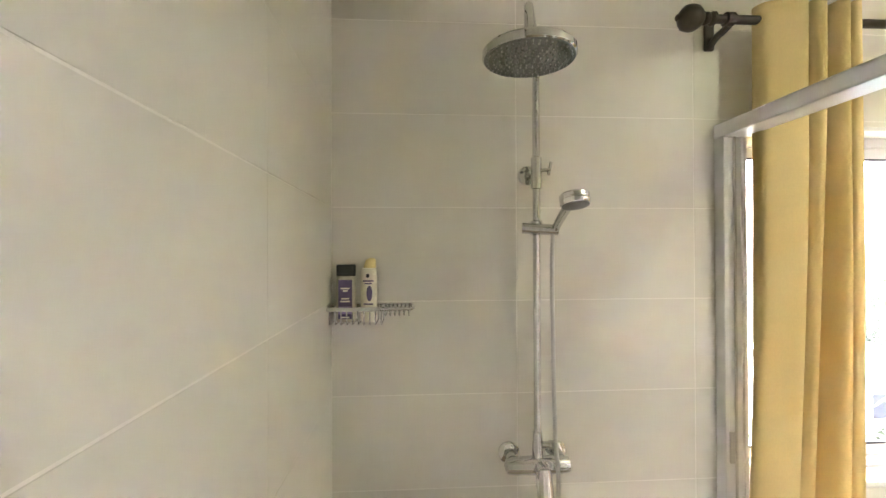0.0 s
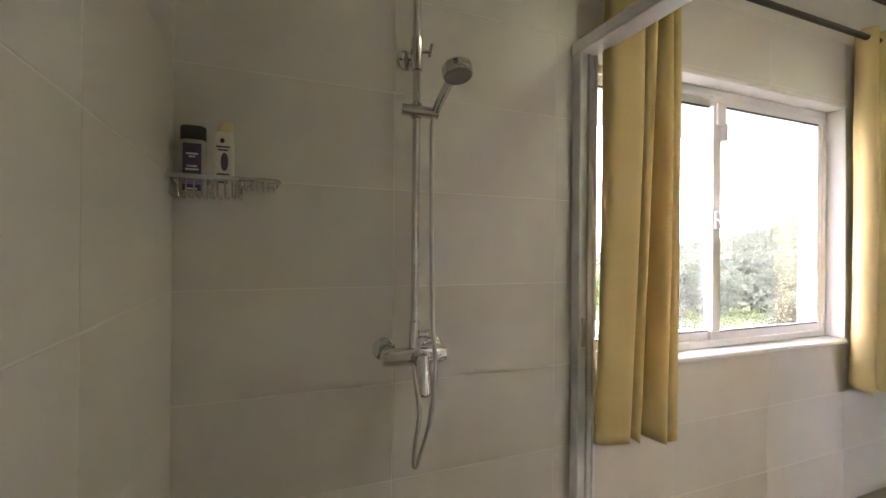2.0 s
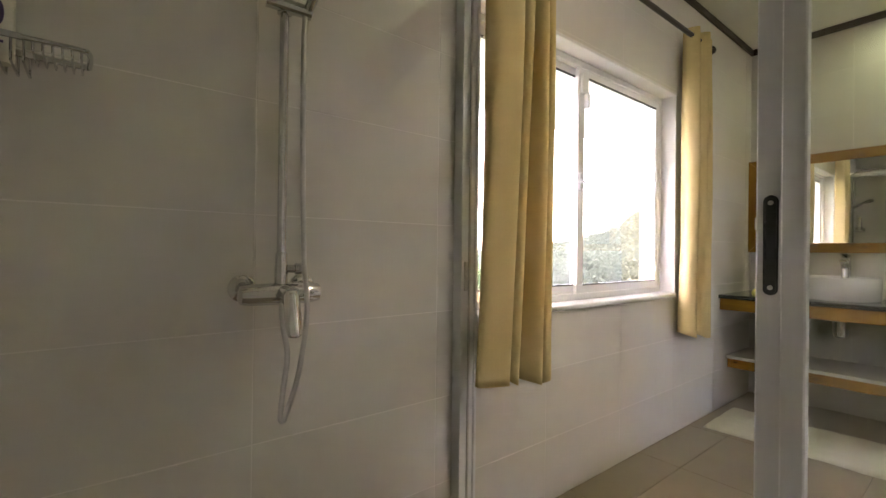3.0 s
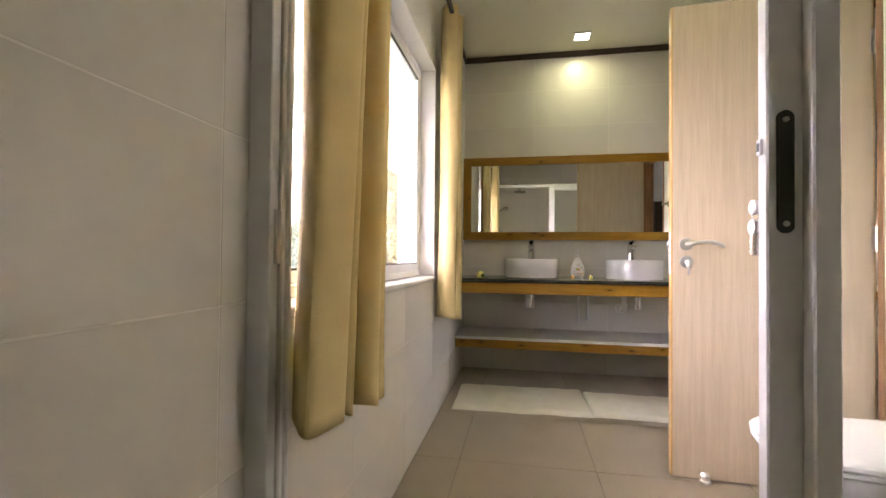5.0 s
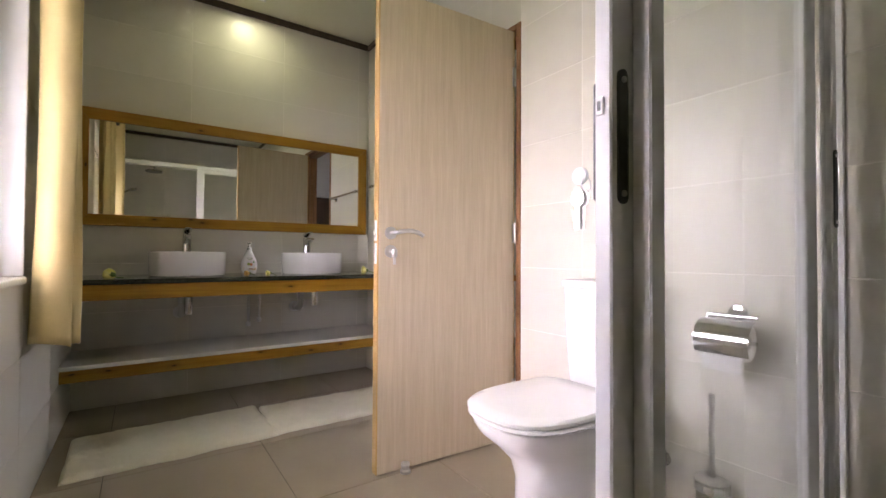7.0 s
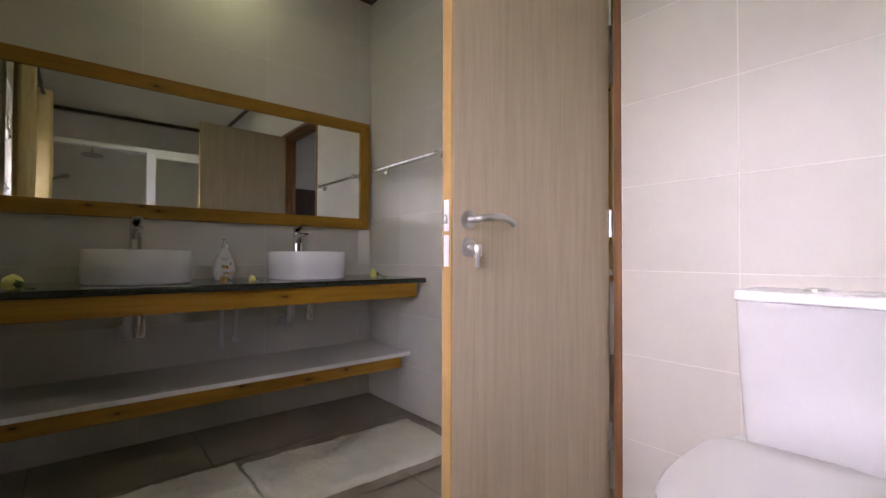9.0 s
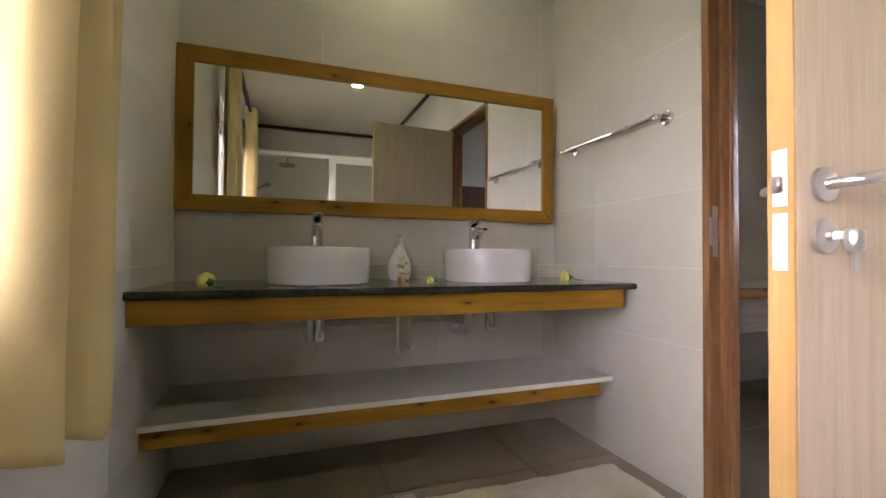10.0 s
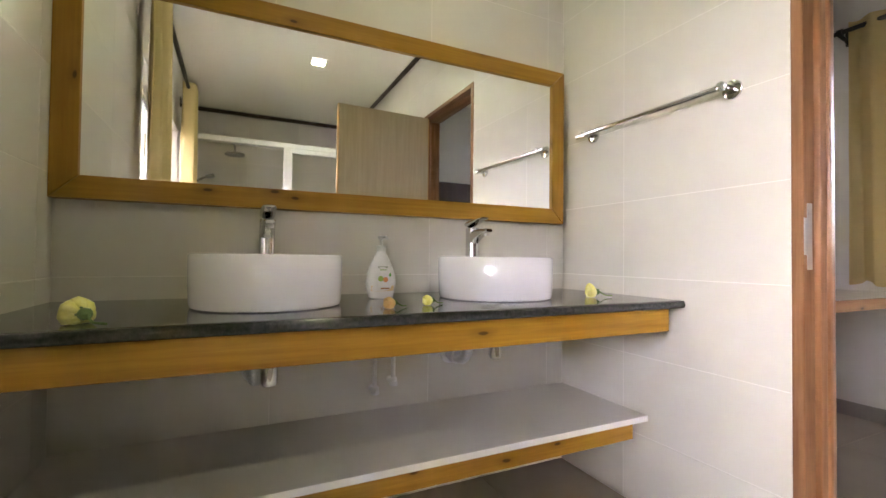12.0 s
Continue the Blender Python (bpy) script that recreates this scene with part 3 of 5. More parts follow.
apron("worktop_apron", 3.440, 0.676, CT - 0.026, "honey pine beam with knots under the granite worktop")
apron("shelf_apron", 3.588, 0.258, 0.326, "honey pine beam with knots under the lower shelf")
sh = base("lower_shelf", (3.8, 0.48, 0.326), "pale grey-white board shelf under the vanity", "shelf")
bm = B()
box(bm, 3.564, YS, 0.326, XE, YN, 0.3455, 0.0005)
part("board", bm, M_SHELF, sh, smooth=False)
bm = B()
box(bm, 3.5615, YS, 0.3255, 3.564, YN, 0.346, 0.0006)
part("edge_band", bm, M_PVC, sh, "white edge band", smooth=False)


def basin(y):
    b = base("vessel_basin", (3.752, y, CT), "round white ceramic vessel basin standing on the granite", "basin", "pair of basins")
    bm = B()
    R = 0.200
    prof = [(R - 0.012, CT), (R - 0.006, CT + 0.003), (R - 0.003, CT + 0.012), (R, CT + 0.07), (R, CT + 0.136), (R - 0.003, CT + 0.141), (R - 0.008, CT + 0.142), (R - 0.011, CT + 0.139), (R - 0.016, CT + 0.09), (R - 0.04, CT + 0.045), (R - 0.10, CT + 0.028), (0.03, CT + 0.022)]
    lathe(bm, 3.752, y, prof, 72)
    part("bowl", bm, M_PORC, b)
    bm = B()
    lathe(bm, 3.752, y, [(0.031, CT + 0.021), (0.031, CT + 0.027), (0.026, CT + 0.031), (0.004, CT + 0.033)], 28)
    part("waste", bm, M_CHROME, b, "chrome pop-up waste")
    return b


def tap(y):
    t = base("basin_tap", (3.962, y, CT), "tall chrome single-lever basin mixer tap", "tap", "pair of taps")
    x = 3.962
    def ring(cx, hw, hd, z, dx=0.0, n=28, e=3.0):
        out = []
        for i in range(n):
            a = 2 * math.pi * i / n
            c, s = math.cos(a), math.sin(a)
            out.append((cx + dx + hd * math.copysign(abs(c) ** (2 / e), c), y + hw * math.copysign(abs(s) ** (2 / e), s), z))
        return out
    bm = B()
    rings(bm, [ring(x, 0.030, 0.030, CT), ring(x, 0.030, 0.030, CT + 0.006), ring(x, 0.025, 0.026, CT + 0.012), ring(x, 0.024, 0.026, CT + 0.235), ring(x, 0.025, 0.027, CT + 0.250), ring(x, 0.023, 0.025, CT + 0.256)])
    part("body", bm, M_CHROME, t)
    bm = B()
    sec = []
    for xx, z, hw, hh in ((x - 0.010, CT + 0.212, 0.022, 0.032), (x - 0.045, CT + 0.230, 0.021, 0.019), (x - 0.090, CT + 0.239, 0.020, 0.011), (x - 0.125, CT + 0.241, 0.016, 0.007), (x - 0.130, CT + 0.241, 0.013, 0.005)):
        sec.append([(xx, y + hw * math.copysign(abs(math.cos(a)) ** 0.6, math.cos(a)), z + hh * math.copysign(abs(math.sin(a)) ** 0.6, math.sin(a))) for a in [2 * math.pi * i / 20 for i in range(20)]])
    rings(bm, sec)
    part("spout", bm, M_CHROME, t)
    bm = B()
    lathe(bm, x - 0.112, y, [(0.011, CT + 0.222), (0.012, CT + 0.224), (0.012, CT + 0.236)], 18)
    part("aerator", bm, M_STEEL, t)
    bm = B()
    sec = []
    for xx, z, hw, hh in ((x + 0.026, CT + 0.272, 0.023, 0.012), (x + 0.005, CT + 0.273, 0.025, 0.016), (x - 0.025, CT + 0.279, 0.024, 0.010), (x - 0.070, CT + 0.288, 0.022, 0.005), (x - 0.095, CT + 0.291, 0.018, 0.003)):
        sec.append([(xx, y + hw * math.cos(a), z + hh * math.sin(a)) for a in [2 * math.pi * i / 20 for i in range(20)]])
    rings(bm, sec)
    part("lever", bm, M_CHROME, t)
    return t


basin(0.843)
basin(0.098)
tap(0.838)
tap(0.072)

# mirror in a pine frame
def wall_mirror():
    m = base("wall_mirror", (3.99, 0.497, 1.075), "long wall mirror in a wide honey pine frame", "mirror")
    xf, xb, y0, y1, z0, z1, w = 3.983, XE, -0.412, 1.402, 1.075, 1.763, 0.066
    def board(pts, mat):
        bm = B()
        rings(bm, [[(xx, p[0], p[1]) for p in pts] for xx in (xb, xf + 0.004)], True)
        c = Vector((sum(p[0] for p in pts) / 4, sum(p[1] for p in pts) / 4))
        q = [(c + (Vector(p) - c) * (1 - 0.004 / max(0.05, (Vector(p) - c).length))) for p in pts]
        bm2 = B()
        rings(bm2, [[(xf + 0.004, p[0], p[1]) for p in pts], [(xf, p.x, p.y) for p in q]], True)
        me = bpy.data.meshes.new("t")
        bm2.to_mesh(me)
        bm2.free()
        bm.from_mesh(me)
        bmesh.ops.remove_doubles(bm, verts=bm.verts[:], dist=0.0002)
        return part("frame_board", bm, mat, m, smooth=False)
    board([(y0, z0), (y1, z0), (y1 - w, z0 + w), (y0 + w, z0 + w)], M_PINE)
    board([(y0 + w, z1 - w), (y1 - w, z1 - w), (y1, z1), (y0, z1)], M_PINE)
    board([(y0, z0), (y0 + w, z0 + w), (y0 + w, z1 - w), (y0, z1)], M_PINE_V)
    board([(y1 - w, z0 + w), (y1, z0), (y1, z1), (y1 - w, z1 - w)], M_PINE_V)
    bm = B()
    box(bm, xf + 0.010, y0 + w - 0.008, z0 + w - 0.008, xf + 0.014, y1 - w + 0.008, z1 - w + 0.008)
    part("mirror_glass", bm, M_MIRROR, m, "clear silvered mirror", smooth=False)


wall_mirror()


# plumbing under the worktop
def trap(y, wy, wall_z, foot):
    t = base("basin_drain", (3.80, y, foot), "chrome basin waste with a white plastic drain elbow to the wall", "drain pipe", "pair of drains")
    bm = B()
    lathe(bm, 3.80, y, [(0.010, foot), (0.020, foot + 0.004), (0.024, foot + 0.014), (0.024, 0.650), (0.019, 0.656), (0.019, CT - 0.027)], 24)
    part("waste_tube", bm, M_CHROME, t)
    bm = B()
    tube(bm, arc([(3.87, wy, CT - 0.030), (3.87, wy, 0.60), (3.875, wy, 0.562), (3.905, wy, 0.535), (3.95, wy, wall_z), (XE, wy, wall_z)], 6), 0.020, 16)
    tube(bm, [(3.955, wy, wall_z), (3.985, wy, wall_z)], 0.027, 20)
    tube(bm, [(XE - 0.008, wy, wall_z), (XE + 0.001, wy, wall_z)], 0.038, 24)
    part("drain_elbow", bm, M_PVC, t, "white plastic drain elbow")
    return t


trap(0.835, 0.868, 0.535, 0.537)
trap(0.062, 0.140, 0.530, 0.548)
for yy, zb in ((0.462, 0.415), (0.392, 0.440)):
    s = base("supply_pipe", (3.99, yy, zb), "white water supply pipe with an angle valve", "water pipe", "pair of supply pipes")
    bm = B()
    tube(bm, [(3.985, yy, zb + 0.02), (3.985, yy, CT - 0.027)], 0.0085, 12)
    part("pipe", bm, M_PVC, s)
    bm = B()
    lathe(bm, 3.985, yy, [(0.012, zb), (0.015, zb + 0.003), (0.015, zb + 0.026), (0.012, zb + 0.03)], 18)
    tube(bm, [(3.985, yy, zb + 0.014), (XE + 0.001, yy, zb + 0.014)], 0.011, 14)
    tube(bm, [(3.985, yy, zb + 0.014), (3.955, yy, zb + 0.014)], 0.009, 12)
    part("angle_valve", bm, M_PVC, s)

# towel rail
def towel_rail():
    r = base("towel_rail", (3.56, YS, 1.444), "chrome single towel rail on round wall roses", "towel rail")
    bm = B()
    tube(bm, [(3.880, -0.395, 1.444), (3.255, -0.395, 1.444)], 0.0095, 18)
    part("bar", bm, M_CHROME, r)
    for x in (3.832, 3.255):
        bm = B()
        n = 28
        rings(bm, [[(x + rr * math.cos(2 * math.pi * i / n), yy, 1.444 + rr * math.sin(2 * math.pi * i / n)) for i in range(n)] for yy, rr in ((YS - 0.001, 0.029), (YS + 0.008, 0.029), (YS + 0.010, 0.025), (YS + 0.011, 0.011), (-0.402, 0.011), (-0.392, 0.0145), (-0.382, 0.0145), (-0.380, 0.011))])
        part("bracket", bm, M_CHROME, r)


towel_rail()

# ceiling lights
for x, y in ((3.78, 0.47), (1.65, 0.30)):
    c = base("ceiling_light", (x, y, ZC), "small square recessed ceiling downlight, switched on", "ceiling light", "ceiling downlights")
    bm = B()
    for b4 in ((-0.065, -0.065, 0.065, -0.052), (-0.065, 0.052, 0.065, 0.065), (-0.065, -0.052, -0.052, 0.052), (0.052, -0.052, 0.065, 0.052)):
        box(bm, x + b4[0], y + b4[1], ZC - 0.008, x + b4[2], y + b4[3], ZC, 0.001)
    part("frame", bm, M_PVC, c, smooth=False)
    bm = B()
    box(bm, x - 0.052, y - 0.052, ZC - 0.006, x + 0.052, y + 0.052, ZC - 0.001)
    part("diffuser", bm, M_LAMP, c, "glowing diffuser panel", smooth=False)


# ---- bath mats ----
def bath_mat(x0, x1, y0, y1, seed, turn, label):
    bm = B()
    n, k = int((x1 - x0) / 0.009), int((y1 - y0) / 0.009)
    rows = []
    for i in range(n + 1):
        row = []
        for j in range(k + 1):
            u, v = i / n, j / k
            edge = min(u * (x1 - x0), (1 - u) * (x1 - x0), v * (y1 - y0), (1 - v) * (y1 - y0))
            h = 0.026 * min(1, (edge / 0.022 + 0.02)) ** 0.5
            px, py = x0 + (x1 - x0) * u, y0 + (y1 - y0) * v
            h *= 0.86 + 0.22 * noise.noise((px * 14, py * 14, seed)) + 0.16 * noise.noise((px * 60, py * 60, seed))
            wob = 0.012 * noise.noise((px * 6, py * 6, seed + 4)) + 0.006 * noise.noise((px * 40, py * 40, seed + 9))
            row.append(bm.verts.new((px + wob, py + 0.6 * wob, max(0.0005, h + 0.002 * noise.noise((px * 200, py * 200, seed))))))
        rows.append(row)
    for a, b in zip(rows, rows[1:]):
        for j in range(k):
            bm.faces.new((a[j], b[j], b[j + 1], a[j + 1]))
    edge = [e for e in bm.edges if e.is_boundary]
    r = bmesh.ops.extrude_edge_only(bm, edges=edge)
    for v in r["geom"]:
        if isinstance(v, bmesh.types.BMVert):
            v.co.z = 0.0
    c = Vector(((x0 + x1) / 2, (y0 + y1) / 2, 0))
    bmesh.ops.rotate(bm, cent=c, matrix=Matrix.Rotation(radians(turn), 3, "Z"), verts=bm.verts[:])
    return single("bath_mat", bm, M_MAT, label, "bath mat", "bath mats")


bath_mat(3.00, 3.50, 0.500, 1.335, 2, 1.2, "fluffy cream bath mat on the tiled floor")
bath_mat(3.02, 3.46, -0.355, 0.498, 7, -0.8, "fluffy cream bath mat on the floor before the vanity")


# ---- toilet ----
def toilet():
    tx, yb = 1.722, YS
    t = base("toilet", (tx, -0.12, 0), "white close-coupled ceramic toilet with a closed lid", "toilet")
    def dloop(hw, y0, y1, z, n=44, e=2.6, front=0.62):
        """D-shaped loop, squared at the back, rounded at the front."""
        out = []
        ym = y1 - (y1 - y0) * front
        for i in range(n):
            a = 2 * math.pi * i / n
            c, s = math.cos(a), math.sin(a)
            ex = 2 / (2.9 if s > 0 else 5.0)
            px = tx + hw * math.copysign(abs(c) ** ex, c)
            py = ym + (y1 - ym if s > 0 else ym - y0) * math.copysign(abs(s) ** ex, s)
            out.append((px, py, z))
        return out
    bm = B()
    rings(bm, [dloop(0.118, yb + 0.015, 0.085, 0.0), dloop(0.122, yb + 0.012, 0.090, 0.01), dloop(0.116, yb + 0.012, 0.080, 0.10), dloop(0.114, yb + 0.010, 0.080, 0.19), dloop(0.124, yb + 0.008, 0.098, 0.255), dloop(0.150, yb + 0.006, 0.150, 0.310), dloop(0.175, yb + 0.005, 0.208, 0.358), dloop(0.185, yb + 0.005, 0.230, 0.390), dloop(0.186, yb + 0.005, 0.234, 0.403), dloop(0.182, yb + 0.006, 0.230, 0.408)])
    part("bowl", bm, M_PORC, t)
    bm = B()
    rings(bm, [dloop(0.184, -0.235, 0.236, 0.410), dloop(0.188, -0.237, 0.241, 0.414), dloop(0.188, -0.237, 0.241, 0.422), dloop(0.185, -0.236, 0.238, 0.4245)])
    part("seat", bm, M_PORC, t, "white seat ring")
    bm = B()
    rings(bm, [dloop(0.186, -0.237, 0.240, 0.4265), dloop(0.189, -0.238, 0.244, 0.430), dloop(0.189, -0.238, 0.244, 0.439), dloop(0.183, -0.236, 0.236, 0.446), dloop(0.155, -0.228, 0.200, 0.4500), dloop(0.06, -0.14, 0.05, 0.4525)])
    part("lid", bm, M_PORC, t, "closed white lid")
    def rloop(hw, y0, y1, z, r):
        return [(tx + sx * (hw - r) + r * math.cos(a), (y1 if sy > 0 else y0) - sy * r + r * math.sin(a), z) for sx, sy, a0 in ((1, 1, 0), (-1, 1, 90), (-1, -1, 180), (1, -1, 270)) for a in [radians(a0 + k * 15) for k in range(7)]]
    bm = B()
    rings(bm, [rloop(0.138, yb, -0.295, 0.40, 0.03), rloop(0.142, yb, -0.288, 0.44, 0.03), rloop(0.150, yb, -0.277, 0.60, 0.03), rloop(0.155, yb, -0.272, 0.785, 0.03)])
    part("cistern", bm, M_PORC, t)
    bm = B()
    rings(bm, [rloop(0.156, yb, -0.268, 0.786, 0.03), rloop(0.161, yb, -0.263, 0.790, 0.032), rloop(0.161, yb, -0.263, 0.806, 0.032), rloop(0.157, yb, -0.267, 0.813, 0.03), rloop(0.140, yb + 0.01, -0.285, 0.816, 0.03)])
    part("cistern_lid", bm, M_PORC, t)
    bm = B()
    lathe(bm, tx, -0.355, [(0.026, 0.8155), (0.026, 0.820), (0.022, 0.823), (0.004, 0.824)], 24)
    part("flush_button", bm, M_CHROME, t, "chrome flush button")
    for dx in (-0.07, 0.07):
        bm = B()
        tube(bm, [(tx + dx - 0.014, -0.232, 0.429), (tx + dx + 0.014, -0.232, 0.429)], 0.011, 12)
        part("seat_hinge", bm, M_CHROME, t)
    return t


toilet()
bm = B()
tube(bm, [(1.572, YS - 0.001, 0.20), (1.572, YS + 0.05, 0.20)], 0.011, 14)
tube(bm, [(1.572, YS - 0.001, 0.20), (1.572, YS + 0.005, 0.20)], 0.026, 20)
tube(bm, [(1.572, YS + 0.045, 0.183), (1.572, YS + 0.045, 0.235)], 0.013, 14)
tube(bm, [(1.572, YS + 0.045, 0.155), (1.572, YS + 0.045, 0.18)], 0.017, 10)
v = base("angle_valve", (1.572, YS, 0.20), "chrome angle valve with a braided hose to the cistern", "valve")
part("valve_body", bm, M_CHROME, v)
bm = B()
tube(bm, arc([(1.572, YS + 0.045, 0.232), (1.565, YS + 0.05, 0.30), (1.595, YS + 0.06, 0.36), (1.61, YS + 0.06, 0.41)], 8), 0.006, 10)
part("hose", bm, M_STEEL, v, "braided steel hose")

# toilet roll holder
def roll_holder():
    h = base("toilet_roll_holder", (1.337, YS, 0.70), "chrome toilet roll holder with a lid over a white roll", "toilet roll holder")
    cy, cz = -0.375, 0.655
    n = 28
    bm = B()
    rings(bm, [[(1.337 + rr * math.cos(2 * math.pi * i / n), yy, 0.733 + rr * math.sin(2 * math.pi * i / n)) for i in range(n)] for yy, rr in ((YS - 0.001, 0.026), (YS + 0.008, 0.026), (YS + 0.010, 0.021), (YS + 0.011, 0.010), (YS + 0.05, 0.010))])
    tube(bm, [(1.27, YS + 0.045, 0.726), (1.404, YS + 0.045, 0.726)], 0.007, 12)
    part("bracket", bm, M_CHROME, h)
    bm = B()
    m = 14
    a0, a1 = radians(100), radians(-35)
    outer = [[(x, cy + 0.062 * math.cos(a0 + (a1 - a0) * k / m), cz + 0.062 * math.sin(a0 + (a1 - a0) * k / m)) for k in range(m + 1)] + [(x, cy + 0.0605 * math.cos(a1 + (a0 - a1) * k / m), cz + 0.0605 * math.sin(a1 + (a0 - a1) * k / m)) for k in range(m + 1)] for x in (1.264, 1.410)]
    rings(bm, outer)
    part("flap", bm, M_CHROME, h, "curved chrome flap")
    bm = B()
    loops = []
    for x, r in ((1.283, 0.020), (1.283, 0.054), (1.391, 0.054), (1.391, 0.020), (1.283, 0.020)):
        loops.append([(x, cy + r * math.cos(2 * math.pi * i / 40), cz + r * math.sin(2 * math.pi * i / 40)) for i in range(40)])
    rings(bm, loops, False)
    box(bm, 1.284, cy + 0.045, cz - 0.085, 1.390, cy + 0.0465, cz - 0.02)
    part("roll", bm, surface("tissue", (0.80, 0.79, 0.78), (0.76, 0.75, 0.74), 0.9, fine=300, bump=0.3), h, "white paper roll")
    bm = B()
    tube(bm, [(1.262, cy, cz), (1.405, cy, cz)], 0.006, 10)
    tube(bm, arc([(1.404, YS + 0.045, 0.726), (1.412, YS + 0.05, 0.70), (1.410, cy, cz + 0.015), (1.403, cy, cz)], 5), 0.005, 10)
    part("arm", bm, M_CHROME, h)


roll_holder()


def toilet_brush():
    b = base("toilet_brush", (1.393, -0.395, 0.06), "toilet brush with a steel handle in a frosted glass wall cup", "toilet brush")
    x, y = 1.393, -0.395
    bm = B()
    lathe(bm, x, y, [(0.034, 0.065), (0.040, 0.068), (0.046, 0.185), (0.043, 0.185), (0.037, 0.075), (0.004, 0.072)], 36)
    part("cup", bm, glass("frosted_glass", (0.93, 0.95, 0.94), 0.35), b, "frosted glass cup")
    bm = B()
    lathe(bm, x, y, [(0.0465, 0.180), (0.050, 0.183), (0.050, 0.204), (0.0465, 0.207), (0.0465, 0.180)], 36, False)
    tube(bm, [(x, y - 0.046, 0.194), (x, YS - 0.001, 0.194)], 0.007, 12)
    part("holder_ring", bm, M_CHROME, b)
    bm = B()
    lathe(bm, x, y, [(0.046, 0.207), (0.047, 0.212), (0.030, 0.220), (0.012, 0.224), (0.009, 0.24)], 32)
    tube(bm, [(x, y, 0.22), (x, y, 0.477)], 0.0085, 16)
    part("handle", bm, M_STEEL, b)
    return b


toilet_brush()


# ---- shower column ----
def shower_column():
    s = base("shower_column", (0.437, YN, 0.95), "chrome rain shower column with hand shower and lever mixer", "shower")
    px, py = 0.437, 1.337
    mz = 0.945
    bm = B()
    tube(bm, [(px, py, mz + 0.06), (px, py, 2.02)] , 0.0112, 18)
    tube(bm, arc([(px, py, 2.00), (px, py, 2.07), (px - 0.006, py - 0.025, 2.118), (px - 0.02, py - 0.07, 2.134), (0.375, 1.13, 2.136), (0.325, 0.990, 2.130), (0.317, 0.963, 2.116), (0.315, 0.955, 2.080), (0.315, 0.955, 2.043)], 7), 0.0105, 16)
    part("riser", bm, M_CHROME, s)
    bm = B()
    lathe(bm, px, py, [(0.0112, 1.780), (0.0165, 1.782), (0.0165, 1.876), (0.0112, 1.878)], 20)
    n = 28
    rings(bm, [[(px - 0.012 + rr * math.cos(2 * math.pi * i / n), yy, 1.832 + rr * math.sin(2 * math.pi * i / n)) for i in range(n)] for yy, rr in ((YN + 0.001, 0.030), (YN - 0.008, 0.030), (YN - 0.011, 0.024), (YN - 0.012, 0.010), (py, 0.010))])
    tube(bm, [(px, py - 0.004, 1.835), (px + 0.040, py - 0.012, 1.838)], 0.0055, 10)
    tube(bm, [(px + 0.034, py - 0.011, 1.822), (px + 0.042, py - 0.012, 1.862)], 0.0045, 10)
    part("wall_bracket", bm, M_CHROME, s)
    bm = B()
    cx, cy, cz = 0.315, 0.955, 2.018
    lathe(bm, cx, cy, [(0.012, cz + 0.030), (0.020, cz + 0.026), (0.024, cz + 0.016), (0.060, cz + 0.012), (0.096, cz + 0.008), (0.101, cz + 0.002), (0.101, cz - 0.010), (0.098, cz - 0.013)], 56)
    head = part("rain_head", bm, M_CHROME, s)
    bm = B()
    lathe(bm, cx, cy, [(0.0978, cz - 0.0125), (0.0965, cz - 0.0145), (0.004, cz - 0.0145)], 56)
    part("spray_face", bm, M_HEADFACE, head, "grey spray plate")
    bm = B()
    for k in range(1, 8):
        m = 6 * k
        for i in range(m):
            a = 2 * math.pi * (i + 0.3 * (k % 2)) / m
            r = 0.0128 * k
            lathe(bm, cx + r * math.cos(a), cy + r * math.sin(a), [(0.0022, cz - 0.0140), (0.0020, cz - 0.0175), (0.0009, cz - 0.0182)], 6)
    part("nozzles", bm, M_RUBBER, head, "pale rubber nozzles")
    # slider with hand shower
    bm = B()
    tube(bm, [(px - 0.046, py - 0.004, 1.662), (px + 0.060, py - 0.020, 1.656)], 0.0165, 20)
    lathe(bm, px, py, [(0.0112, 1.640), (0.018, 1.643), (0.018, 1.682), (0.0112, 1.686)], 18)
    part("slider", bm, M_CHROME, s)
    bm = B()
    tube(bm, arc([(px + 0.050, py - 0.018, 1.648), (px + 0.052, py - 0.036, 1.670), (px + 0.056, py - 0.085, 1.702), (px + 0.058, py - 0.132, 1.724)], 6), 0.0125, 16, [0.85 + 0.02 * min(k, 10) for k in range(19)])
    hx, hy, hz = px + 0.060, py - 0.160, 1.728
    n = 36
    ax = Vector((0.05, -0.24, -0.96)).normalized()
    ua = ax.cross(Vector((1, 0, 0))).normalized()
    ub = ax.cross(ua)
    c0 = Vector((hx, hy, hz))
    rings(bm, [[c0 + ax * d + rr * (math.cos(2 * math.pi * i / n) * ua + math.sin(2 * math.pi * i / n) * ub) for i in range(n)] for d, rr in ((-0.020, 0.026), (-0.018, 0.037), (-0.014, 0.0405), (-0.004, 0.0405), (-0.003, 0.0395), (-0.001, 0.0395), (0.0, 0.0405), (0.010, 0.0405), (0.014, 0.038))])
    hs = part("hand_shower", bm, M_CHROME, s)
    bm = B()
    rings(bm, [[c0 + ax * d + rr * (math.cos(2 * math.pi * i / n) * ua + math.sin(2 * math.pi * i / n) * ub) for i in range(n)] for d, rr in ((0.0135, 0.0375), (0.016, 0.036), (0.0165, 0.004))])
    part("spray_face", bm, M_HEADFACE, hs, "grey spray plate")
